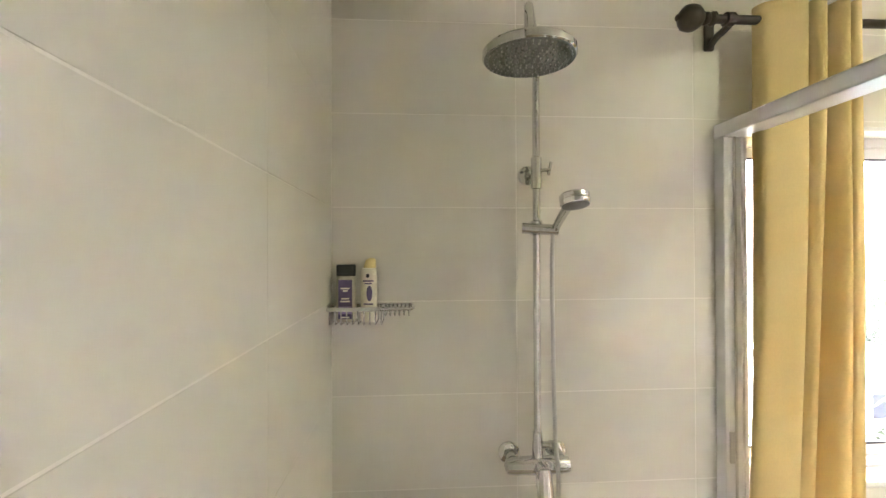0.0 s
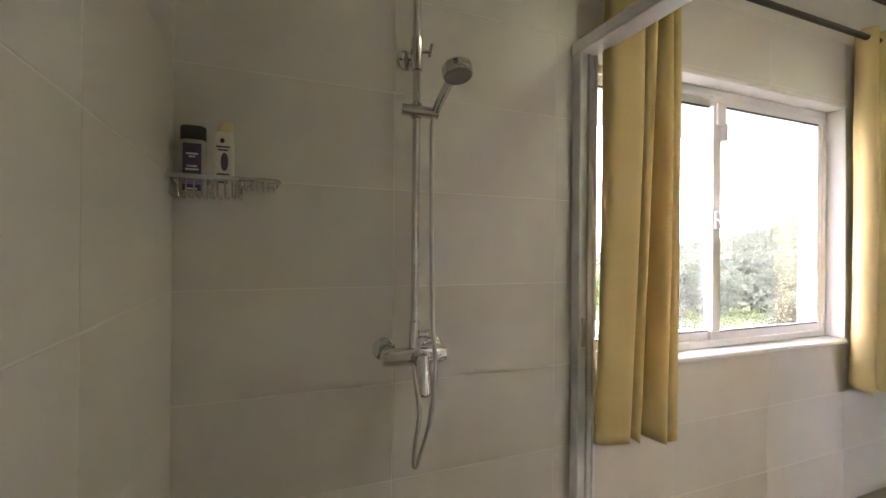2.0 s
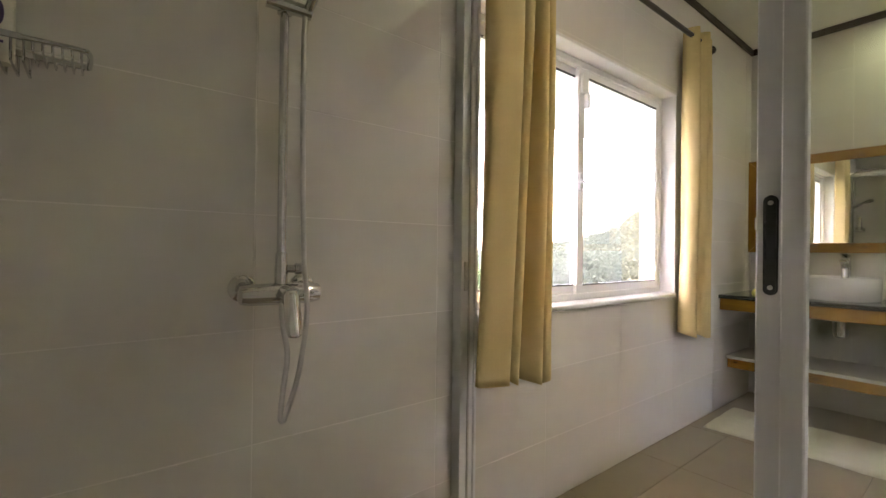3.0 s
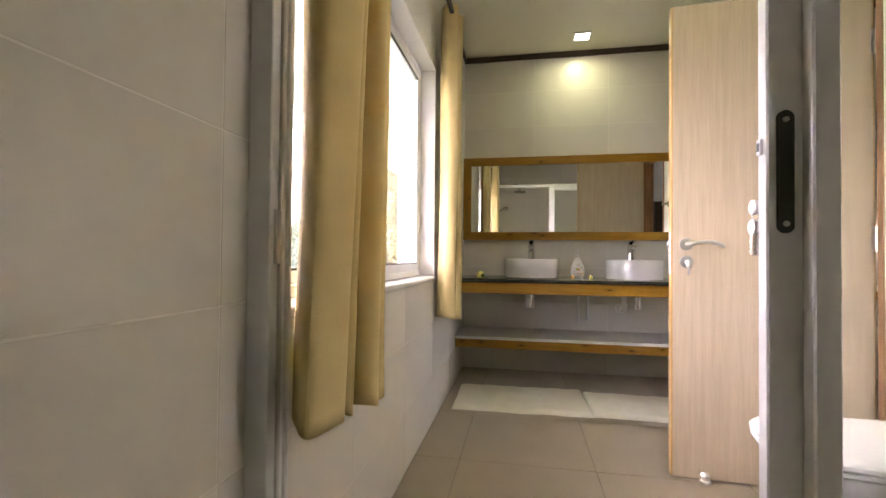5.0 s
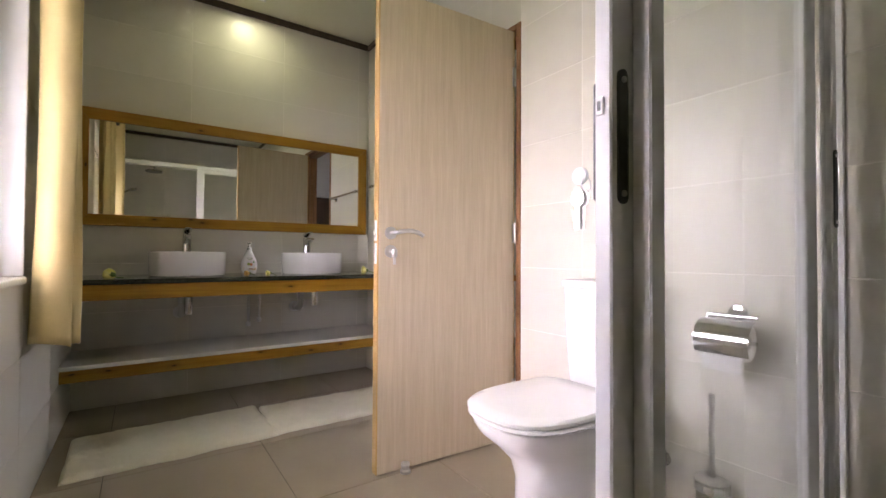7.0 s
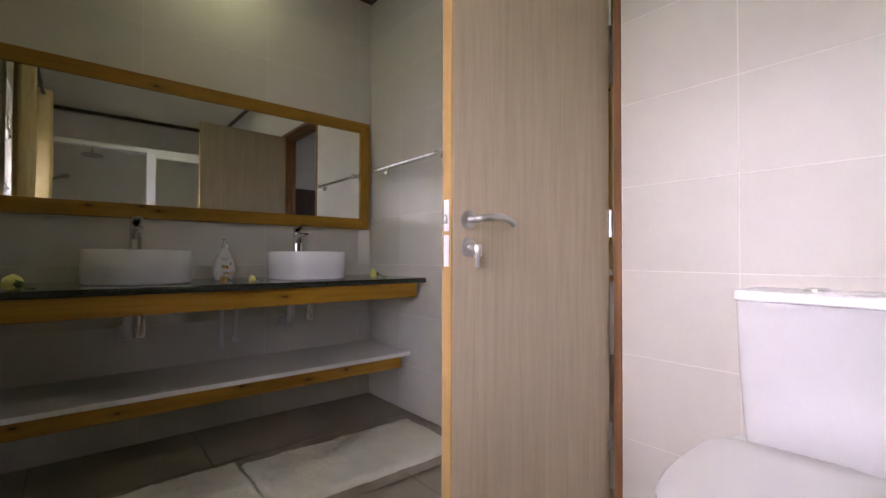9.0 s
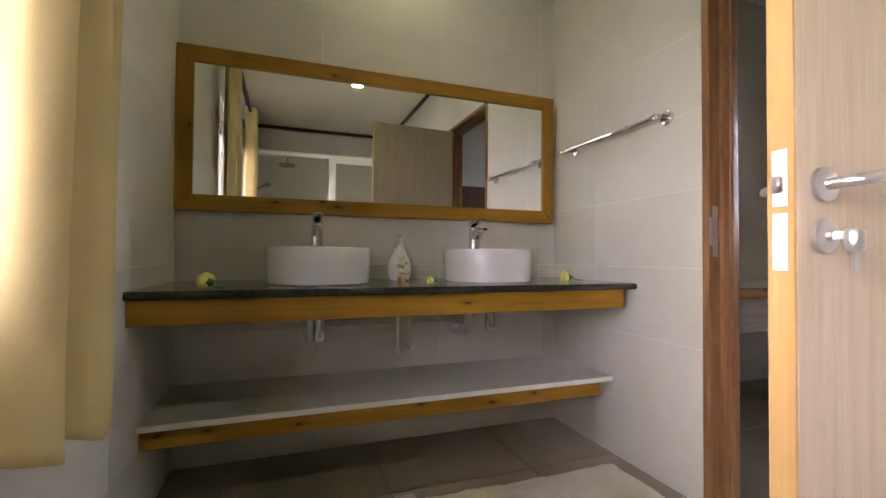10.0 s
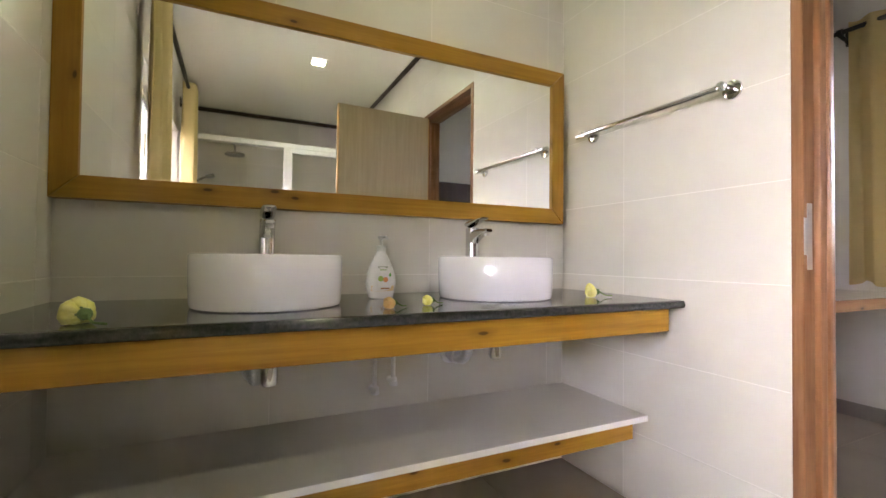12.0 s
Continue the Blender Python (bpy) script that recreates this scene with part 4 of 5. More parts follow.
    # hose
    pts = arc([(px + 0.044, py - 0.020, 1.645), (px + 0.040, py - 0.024, 1.55), (px + 0.041, py - 0.026, 1.30), (px + 0.044, py - 0.034, 1.04), (px + 0.045, py - 0.056, 0.94), (px + 0.040, py - 0.062, 0.86), (px + 0.022, py - 0.063, 0.75), (px - 0.004, py - 0.062, 0.668), (px - 0.011, py - 0.061, 0.650), (px - 0.017, py - 0.059, 0.660), (px - 0.010, py - 0.055, 0.72), (px + 0.002, py - 0.046, 0.80), (px - 0.004, py - 0.030, 0.87), (px - 0.005, py - 0.014, 0.93)], 22)
    bm = B()
    tube(bm, pts, 0.0062, 10, [1.0 + 0.05 * (k % 2) for k in range(len(pts))])
    part("hose", bm, M_STEEL, s, "flexible ribbed metal hose")
    # mixer
    for x in (px - 0.075, px + 0.075):
        bm = B()
        rings(bm, [[(x + rr * math.cos(2 * math.pi * i / n), yy, mz + 0.012 + rr * math.sin(2 * math.pi * i / n)) for i in range(n)] for yy, rr in ((YN + 0.001, 0.034), (YN - 0.006, 0.034), (YN - 0.012, 0.028), (YN - 0.014, 0.017), (py + 0.01, 0.015))])
        part("escutcheon", bm, M_CHROME, s, "round chrome wall escutcheon")
    bm = B()
    sec = []
    for x, rz, ry in ((-0.100, 0.010, 0.012), (-0.095, 0.022, 0.022), (-0.075, 0.026, 0.025), (-0.030, 0.027, 0.027), (0.0, 0.029, 0.029), (0.030, 0.027, 0.027), (0.075, 0.026, 0.025), (0.095, 0.022, 0.022), (0.100, 0.010, 0.012)):
        sec.append([(px + x, py + ry * math.cos(2 * math.pi * i / 24), mz + rz * math.sin(2 * math.pi * i / 24)) for i in range(24)])
    rings(bm, sec)
    lathe(bm, px, py, [(0.016, mz), (0.016, mz + 0.068), (0.0145, mz + 0.072), (0.0145, mz + 0.100), (0.0112, mz + 0.104)], 20)
    tube(bm, [(px, py, mz + 0.062), (px + 0.040, py - 0.006, mz + 0.062)], 0.010, 14)
    tube(bm, [(px + 0.032, py - 0.005, mz + 0.062), (px + 0.050, py - 0.008, mz + 0.062)], 0.014, 14)
    part("mixer_body", bm, M_CHROME, s)
    bm = B()
    tube(bm, [(px + 0.004, py - 0.020, mz), (px + 0.006, py - 0.048, mz - 0.004)], 0.023, 20)
    sec = []
    for d, hw, hh in ((0.0, 0.016, 0.012), (0.012, 0.020, 0.015), (0.05, 0.021, 0.011), (0.09, 0.020, 0.008), (0.108, 0.016, 0.006), (0.112, 0.008, 0.003)):
        c = Vector((px + 0.008, py - 0.046 - 0.30 * d, mz + 0.008 - 0.95 * d))
        a, b = Vector((1, 0, 0)), Vector((0, -0.95, 0.30))
        sec.append([c + hw * math.cos(2 * math.pi * i / 20) * a + hh * math.sin(2 * math.pi * i / 20) * b for i in range(20)])
    rings(bm, sec)
    part("mixer_lever", bm, M_CHROME, s)
    return s


shower_column()


# ---- corner caddy with two bottles ----
def caddy():
    c = base("shower_caddy", (-0.1, 1.36, 1.42), "chrome wire shower caddy with a soap rack, fixed in the corner", "shower caddy")
    z = 1.426
    yf, yb = 1.303, YN - 0.003
    bm = B()
    box(bm, -0.186, yf - 0.002, z - 0.006, -0.032, yf + 0.002, z + 0.006, 0.001)
    box(bm, -0.186, yf, z - 0.006, -0.182, yb, z + 0.006, 0.001)
    box(bm, -0.186, yb - 0.002, z - 0.006, 0.06, yb + 0.002, z + 0.006, 0.001)
    tube(bm, arc([(-0.034, yf, z), (0.045, yf, z), (0.060, yf + 0.012, z), (0.062, yf + 0.05, z), (0.060, yb, z)], 5), 0.005, 10)
    part("rim", bm, M_CHROME, c)
    for k in range(10):
        bm = B()
        x = -0.178 + 0.0165 * k
        tube(bm, arc([(x, yf, z), (x, yf + 0.001, z - 0.036), (x, yf + 0.008, z - 0.044), (x, yb - 0.008, z - 0.044), (x, yb - 0.001, z - 0.036), (x, yb, z)], 3), 0.0021, 6)
        part("basket_wire", bm, M_CHROME, c)
    for k in range(6):
        bm = B()
        x = -0.018 + 0.0135 * k
        tube(bm, arc([(x, yf, z), (x, yf + 0.002, z - 0.014), (x, yf + 0.010, z - 0.020), (x, yb - 0.010, z - 0.020), (x, yb, z)], 3), 0.0021, 6)
        part("soap_wire", bm, M_CHROME, c)


caddy()


def oval(cx, cy, hw, hd, z, n=32, e=2.6):
    return [(cx + hw * math.copysign(abs(math.cos(a)) ** (2 / e), math.cos(a)), cy + hd * math.copysign(abs(math.sin(a)) ** (2 / e), math.sin(a)), z) for a in [2 * math.pi * i / n for i in range(n)]]


def plain(name, c, rough=0.35):
    return surface(name, c, tuple(v * 0.94 for v in c), rough, big=20, fine=200, bump=0.02, fine_mix=0.06)


def label_patch(parent, cx, cy, hd, zc, w, h, mat, label, s=-1, lift=0.0012, round_=False):
    """A thin printed patch on the flat front of a bottle."""
    bm = B()
    n = 20
    pts = [(w / 2 * math.cos(2 * math.pi * i / n), h / 2 * math.sin(2 * math.pi * i / n)) for i in range(n)] if round_ else [(-w / 2, -h / 2), (w / 2, -h / 2), (w / 2, h / 2), (-w / 2, h / 2)]
    rings(bm, [[(cx + p[0], cy + s * (hd + l), zc + p[1]) for p in pts] for l in (-0.003, lift)])
    return part("printed_patch", bm, mat, parent, label, smooth=False)


P_DARK, P_GREY, P_CREAM, P_PURPLE, P_LILAC, P_GOLD = plain("dark_cap", (0.03, 0.03, 0.035)), plain("silver_grey_plastic", (0.50, 0.46, 0.36)), plain("cream_plastic", (0.80, 0.76, 0.62)), plain("purple_print", (0.10, 0.07, 0.16)), plain("lilac_print", (0.34, 0.26, 0.45)), plain("yellow_cap", (0.78, 0.66, 0.30))
z0 = 1.3845
b1 = base("gel_bottle", (-0.137, 1.352, z0), "grey shower gel bottle with a black cap and dark label", "bottle")
bm = B()
rings(bm, [oval(-0.137, 1.352, 0.027, 0.017, z0), oval(-0.137, 1.352, 0.030, 0.020, z0 + 0.006), oval(-0.137, 1.352, 0.030, 0.020, z0 + 0.11), oval(-0.137, 1.352, 0.028, 0.019, z0 + 0.130), oval(-0.137, 1.352, 0.026, 0.017, z0 + 0.136)])
part("body", bm, P_GREY, b1)
bm = B()
rings(bm, [oval(-0.137, 1.352, 0.0275, 0.019, z0 + 0.136), oval(-0.137, 1.352, 0.0285, 0.020, z0 + 0.138), oval(-0.137, 1.352, 0.0285, 0.020, z0 + 0.167), oval(-0.137, 1.352, 0.026, 0.018, z0 + 0.170)])
part("cap", bm, P_DARK, b1, "black flip cap")
label_patch(b1, -0.137, 1.352, 0.020, z0 + 0.068, 0.040, 0.115, P_PURPLE, "dark label")
label_patch(b1, -0.137, 1.352, 0.020, z0 + 0.036, 0.039, 0.022, P_LILAC, "lilac stripe", lift=0.0018)
for dz, w in ((0.100, 0.026), (0.093, 0.014), (0.070, 0.022), (0.062, 0.028), (0.015, 0.024)):
    label_patch(b1, -0.137, 1.352, 0.020, z0 + dz, w, 0.004, P_CREAM, "pale line of print", lift=0.0020)
b2 = base("shampoo_bottle", (-0.069, 1.345, z0), "cream white shampoo bottle with a yellow cap and purple oval print", "bottle")
bm = B()
rings(bm, [oval(-0.069, 1.345, 0.021, 0.015, z0), oval(-0.069, 1.345, 0.0245, 0.018, z0 + 0.006), oval(-0.069, 1.345, 0.0245, 0.018, z0 + 0.125), oval(-0.069, 1.345, 0.022, 0.017, z0 + 0.158), oval(-0.069, 1.345, 0.020, 0.015, z0 + 0.160)])
part("body", bm, P_CREAM, b2)
bm = B()
rings(bm, [oval(-0.066, 1.345, 0.018, 0.014, z0 + 0.160), oval(-0.066, 1.345, 0.0185, 0.0145, z0 + 0.165), oval(-0.063, 1.345, 0.015, 0.013, z0 + 0.184), oval(-0.060, 1.345, 0.008, 0.008, z0 + 0.189)])
part("cap", bm, P_GOLD, b2, "pale yellow cap")
label_patch(b2, -0.066, 1.345, 0.018, z0 + 0.085, 0.017, 0.046, P_PURPLE, "purple oval", round_=True)
label_patch(b2, -0.071, 1.345, 0.018, z0 + 0.137, 0.010, 0.012, P_DARK, "round mark", round_=True)
for dz, w in ((0.122, 0.030), (0.114, 0.022), (0.054, 0.028), (0.034, 0.022)):
    label_patch(b2, -0.069, 1.345, 0.018, z0 + dz, w, 0.004, P_PURPLE, "line of print")


# ---- soap dispenser and flowers on the worktop ----
def soap():
    x, y = 3.845, 0.488
    s = base("soap_dispenser", (x, y, CT), "white hand soap pump bottle with a fruit label", "soap dispenser")
    def lp(hw, hd, z, n=36):
        return [(x + hd * math.cos(a), y + hw * math.sin(a), z) for a in [2 * math.pi * i / n for i in range(n)]]
    bm = B()
    rings(bm, [lp(0.036, 0.022, CT), lp(0.042, 0.026, CT + 0.004), lp(0.050, 0.030, CT + 0.035), lp(0.052, 0.031, CT + 0.055), lp(0.047, 0.029, CT + 0.085), lp(0.036, 0.024, CT + 0.112), lp(0.023, 0.018, CT + 0.138), lp(0.016, 0.015, CT + 0.152), lp(0.014, 0.014, CT + 0.158)])
    part("bottle", bm, plain("white_plastic", (0.80, 0.79, 0.77), 0.25), s)
    bm = B()
    lathe(bm, x, y, [(0.015, CT + 0.156), (0.0155, CT + 0.158), (0.0155, CT + 0.174), (0.006, CT + 0.177), (0.005, CT + 0.196), (0.011, CT + 0.198), (0.012, CT + 0.207), (0.004, CT + 0.210)], 22)
    tube(bm, [(x, y, CT + 0.204), (x - 0.035, y - 0.004, CT + 0.204), (x - 0.044, y - 0.005, CT + 0.199)], 0.005, 10)
    part("pump", bm, plain("translucent_pump", (0.74, 0.74, 0.72), 0.3), s, "pale plastic pump")
    def patch(dy, dz, w, h, mat, lab, oval_=True, lift=0.0):
        bm = B()
        n = 20
        loops = []
        for l in (-0.004, 0.0012 + lift):
            lp2 = []
            for i in range(n):
                a = 2 * math.pi * i / n
                if oval_:
                    py, pz = dy + w / 2 * math.cos(a), dz + h / 2 * math.sin(a)
                else:
                    py, pz = dy + w / 2 * max(-1, min(1, 1.5 * math.cos(a))), dz + h / 2 * max(-1, min(1, 1.5 * math.sin(a)))
                hw = np.interp(pz, [0, 0.035, 0.055, 0.085, 0.112, 0.138], [0.040, 0.050, 0.052, 0.047, 0.036, 0.023])
                hd = np.interp(pz, [0, 0.035, 0.055, 0.085, 0.112, 0.138], [0.025, 0.030, 0.031, 0.029, 0.024, 0.018])
                lp2.append((x - float(hd) * math.sqrt(max(0, 1 - (py / float(hw)) ** 2)) - l, y - py, CT + pz))
            loops.append(lp2)
        rings(bm, loops)
        part("printed_patch", bm, mat, s, lab)
    patch(0.0, 0.034, 0.078, 0.018, plain("beige_print", (0.72, 0.55, 0.30)), "beige band", False)
    patch(-0.009, 0.066, 0.018, 0.018, plain("green_fruit", (0.35, 0.48, 0.10)), "green fruit print")
    patch(0.007, 0.063, 0.017, 0.017, plain("orange_fruit", (0.75, 0.28, 0.10)), "orange fruit print", lift=0.0004)
    patch(0.024, 0.078, 0.009, 0.013, plain("leaf_print", (0.10, 0.40, 0.08)), "green leaf mark")
    patch(0.0, 0.104, 0.034, 0.006, plain("grey_print", (0.40, 0.42, 0.34)), "line of print", False)
    patch(0.0, 0.095, 0.022, 0.003, plain("green_print", (0.30, 0.45, 0.16)), "line of print", False)
    patch(0.006, 0.034, 0.030, 0.005, plain("brown_print", (0.40, 0.20, 0.08)), "line of print", False, 0.0006)


soap()
M_PETAL = surface("yellow_petal", (0.86, 0.80, 0.14), (0.90, 0.86, 0.38), 0.55, big=40, fine=160, bump=0.1)
M_PETAL_R = surface("orange_petal", (0.72, 0.34, 0.12), (0.78, 0.62, 0.20), 0.55, big=50, fine=160, bump=0.1)
M_STEM = surface("green_stem", (0.10, 0.17, 0.04), (0.14, 0.22, 0.06), 0.6, big=40, fine=160)


def flower(x, y, size, turn, mat, openness, label):
    """A cut bloom lying on its side: calyx and stem towards one side, wrapped petals to the other."""
    f = base("cut_flower", (x, y, CT), label, "flower", "cut flowers")
    d = Vector((math.cos(turn), math.sin(turn), 0.0))
    c = Vector((x, y, CT + size * 0.5))
    side = Vector((-d.y, d.x, 0))
    up = Vector((0, 0, 1))
    bm = B()
    rnd = random.Random(int(x * 1000))
    for ring_i, (cnt, rad, ln) in enumerate(((5, 0.30, 0.95), (6, 0.42, 0.9), (7, 0.52 * openness, 0.8))):
        for k in range(cnt):
            a = 2 * math.pi * (k + 0.4 * ring_i) / cnt + rnd.uniform(-0.1, 0.1)
            rows = []
            for i in range(6):
                u = i / 5
                row = []
                for j in range(5):
                    w = (j / 4 - 0.5) * 1.15 * (0.35 + 1.0 * math.sin(min(1, u * 1.15) * math.pi * 0.62))
                    rr = size * (0.12 + rad * math.sin(u * math.pi * 0.62)) * (1 - 0.10 * (w * 2) ** 2) + 0.0006 * ring_i
                    p = c + d * (-size * 0.15 + size * ln * u) + rr * (math.cos(a + w) * side + math.sin(a + w) * up)
                    p.z = max(p.z, CT + 0.001 + 0.0004 * ring_i)
                    row.append(bm.verts.new(p))
                rows.append(row)
            for ra, rb in zip(rows, rows[1:]):
                for j in range(4):
                    bm.faces.new((ra[j], ra[j + 1], rb[j + 1], rb[j]))
    pet = part("petals", bm, mat, f)
    sol = pet.modifiers.new("thickness", "SOLIDIFY")
    sol.thickness = 0.0008
    bm = B()
    tube(bm, [c - d * size * 0.42, c - d * size * 0.30, c - d * size * 0.05, c + d * size * 0.12], size * 0.30, 12, [0.35, 0.85, 1.0, 0.9])
    for k in range(5):
        a = 2 * math.pi * k / 5
        q = math.cos(a) * side + math.sin(a) * up
        tube(bm, [c - d * size * 0.05 + q * size * 0.28, c + d * size * 0.15 + q * size * 0.37, c + d * size * 0.42 + q * size * 0.36], size * 0.07, 6, [1, 0.8, 0.15])
    part("calyx", bm, M_STEM, f, "green calyx")
    bm = B()
    tube(bm, arc([c - d * size * 0.4, c - d * size * 0.9 + Vector((0, 0, -size * 0.30)) + side * size * 0.1, c - d * size * 1.6 + Vector((0, 0, -size * 0.36)) - side * size * 0.12], 5), size * 0.06, 8)
    part("stem", bm, M_STEM, f)


flower(3.500, 1.195, 0.042, 0.7, M_PETAL, 1.25, "pale yellow bloom lying on the granite worktop")
flower(3.548, 0.545, 0.030, 1.9, M_PETAL_R, 0.8, "orange and yellow bud lying on the granite worktop")
flower(3.590, 0.416, 0.028, 1.8, M_PETAL, 0.8, "small yellow bud lying on the granite worktop")
flower(3.625, -0.250, 0.040, 1.15, M_PETAL, 1.2, "pale yellow bloom lying near the wall on the worktop")


# ---- key on the enclosure's outer lock ----
k = base("key_ring", (1.158, 0.512, 0.95), "two keys on a ring hanging from the enclosure handle", "keys")
bm = B()
n = 24
rings(bm, [[(1.160 + 0.0012 * math.cos(2 * math.pi * j / 8), 0.516 + (0.011 + 0.0012 * math.sin(2 * math.pi * j / 8)) * math.cos(2 * math.pi * i / n), 1.012 + (0.011 + 0.0012 * math.sin(2 * math.pi * j / 8)) * math.sin(2 * math.pi * i / n)) for j in range(8)] for i in range(n + 1)], False)
part("ring", bm, M_ALU, k)
for dx, dy in ((0.166, 0.517), (0.171, 0.522)):
    bm = B()
    m = 20
    rings(bm, [[(1.0 + dx + 0.012 * math.cos(2 * math.pi * i / m), dy + t, 0.992 + 0.013 * math.sin(2 * math.pi * i / m)) for i in range(m)] for t in (-0.001, 0.001)])
    box(bm, 1.0 + dx - 0.004, dy - 0.001, 0.944, 1.0 + dx + 0.004, dy + 0.001, 0.982, 0.0004)
    for q in range(3):
        box(bm, 1.0 + dx + 0.003, dy - 0.001, 0.947 + 0.009 * q, 1.0 + dx + 0.0065, dy + 0.001, 0.952 + 0.009 * q)
    part("key", bm, M_STEEL, k)
bm = B()
rings(bm, [[(1.168 + 0.013 * math.cos(2 * math.pi * i / 24), 0.520 + t, 1.026 + 0.013 * math.sin(2 * math.pi * i / 24)) for i in range(24)] for t in (-0.003, 0.003)])
part("fob", bm, M_PVC, k, "round white key fob")

# ---- bedroom behind the door ----
M_BWALL = surface("bedroom_paint", (0.74, 0.715, 0.66), (0.70, 0.675, 0.62), 0.6, big=1, fine=30, bump=0.05, fine_mix=0.08)
M_SKIRT = surface("skirting_tile", (0.30, 0.27, 0.24), (0.34, 0.31, 0.27), 0.4, fine=60)
yb1 = YS - 0.120
BXE = 3.985
bwx0, bwx1, bwz0, bwz1 = 2.35, 3.55, 0.92, 2.12
bm = B()
wall_boxes(bm, 0, BX0 - 0.15, BXE + 0.15, 2.80, BY0 - 0.18, BY0, (bwx0, bwx1, bwz0, bwz1))
single("wall_bedroom_south", bm, M_BWALL, kind="structure", smooth=False)
bm = B()
wall_boxes(bm, 1, BY0, yb1, 2.80, BXE, BXE + 0.15, None)
single("wall_bedroom_east", bm, M_BWALL, kind="structure", smooth=False)
bm = B()
wall_boxes(bm, 1, BY0, yb1, 2.80, BX0 - 0.15, BX0, None)
single("wall_bedroom_west", bm, M_BWALL, kind="structure", smooth=False)
bm = B()
wall_boxes(bm, 0, BX0, BXE, 2.80, yb1 - 0.010, yb1, (DX0, DX1, 0.0, DZ1))
single("wall_bedroom_north", bm, M_BWALL, kind="structure", smooth=False)
bm = B()
box(bm, BX0 - 0.15, BY0 - 0.18, ZC, BXE + 0.15, yb1, ZC + 0.05)
single("ceiling_bedroom", bm, M_CEIL, kind="structure", smooth=False)
bm = B()
box(bm, BX0 - 0.15, BY0 - 0.18, -0.12, BXE + 0.15, yb1 + 0.002, -0.003)
bfloor = single("floor_bedroom", bm, M_FGROUT, kind="structure", smooth=False)
for nm, b6 in (("baseboard_south", (BX0 + 0.001, BY0, 0, BXE - 0.012, BY0 + 0.012, 0.085)), ("baseboard_east", (BXE - 0.012, BY0, 0, BXE, yb1 - 0.011, 0.085))):
    bm = B()
    box(bm, *b6, 0.002)
    single(nm, bm, M_SKIRT, kind="structure", smooth=False)
w = base("window_2", (2.95, BY0 - 0.09, bwz0), "white framed bedroom window behind a curtain", "window", kind="structure")
for b6 in ((bwx0, BY0 - 0.12, bwz0, bwx1, BY0 - 0.07, bwz0 + 0.05), (bwx0, BY0 - 0.12, bwz1 - 0.05, bwx1, BY0 - 0.07, bwz1), (bwx0, BY0 - 0.12, bwz0 + 0.05, bwx0 + 0.05, BY0 - 0.07, bwz1 - 0.05), (bwx1 - 0.05, BY0 - 0.12, bwz0 + 0.05, bwx1, BY0 - 0.07, bwz1 - 0.05)):
    bm = B()
    box(bm, *b6, 0.003)
    part("window_frame", bm, M_PVC, w, smooth=False)
bm = B()
box(bm, bwx0 + 0.046, BY0 - 0.097, bwz0 + 0.046, bwx1 - 0.046, BY0 - 0.093, bwz1 - 0.046)
pane = part("pane", bm, M_GLASS, w, smooth=False)
pane.visible_shadow = False
rod("curtain_rod", 2.2, 3.80, BY0 + 0.11, BY0, 2.275, ((3.80, 1),), (3.74, 2.3))
curtain(2.86, 3.70, BY0 + 0.11, 0.80, 2.32, 6, 0.034, 21, "ochre yellow curtain hanging in the bedroom beside the desk")


def desk():
    d = base("desk", (3.68, -1.6, 0), "wall-mounted desk with a pale top and a wooden front edge", "desk")
    y0, y1, xf = BY0, -0.80, 3.385
    bm = B()
    box(bm, xf + 0.02, y0, 0.722, BXE, y1, 0.750, 0.002)
    part("top", bm, M_SHELF, d, "pale laminate top", smooth=False)
    bm = B()
    box(bm, xf, y0, 0.700, xf + 0.02, y1, 0.749, 0.002)
    part("front_edge", bm, wood("desk_pine", (0.48, 0.24, 0.08), (0.33, 0.14, 0.04), 1), d, "varnished pine edge")
    ml = wood("grey_oak", (0.47, 0.38, 0.31), (0.36, 0.28, 0.22), 1, knots=False, ring=60, coat=0)
    bm = B()
    box(bm, xf + 0.06, -1.36, 0.535, BXE - 0.05, -0.86, 0.700, 0.002)
    part("drawer_box", bm, M_SHELF, d, smooth=False)
    bm = B()
    box(bm, xf + 0.042, -1.365, 0.530, xf + 0.060, -0.855, 0.698, 0.002)
    part("drawer_front", bm, ml, d, "grey oak laminate drawer front", smooth=False)
    for yy in (y0 + 0.01, y1 - 0.05):
        bm = B()
        box(bm, BXE - 0.45, yy, 0.66, BXE, yy + 0.03, 0.7215, 0.002)
        part("bracket", bm, M_STEEL, d, smooth=False)


desk()
s = base("wall_socket", (BXE - 0.006, -1.95, 0.50), "white double wall socket below the desk", "socket")
bm = B()
box(bm, BXE - 0.009, -2.05, 0.46, BXE, -1.90, 0.545, 0.003)
part("plate", bm, M_PVC, s)
for yy in (-2.015, -1.945):
    bm = B()
    tube(bm, [(BXE - 0.012, yy, 0.503), (BXE - 0.008, yy, 0.503)], 0.020, 18)
    part("outlet", bm, M_PVC, s)
c = base("dark_cabinet", (1.5, -1.6, 0), "tall dark brown wooden cabinet in the bedroom", "cabinet")
M_DARKWOOD = wood("dark_wood", (0.07, 0.04, 0.025), (0.045, 0.025, 0.015), 2, knots=False)
bm = B()
box(bm, BX0, -2.1, 0.0, BX0 + 0.5, -0.75, 1.66, 0.004)
part("body", bm, M_DARKWOOD, c, smooth=False)
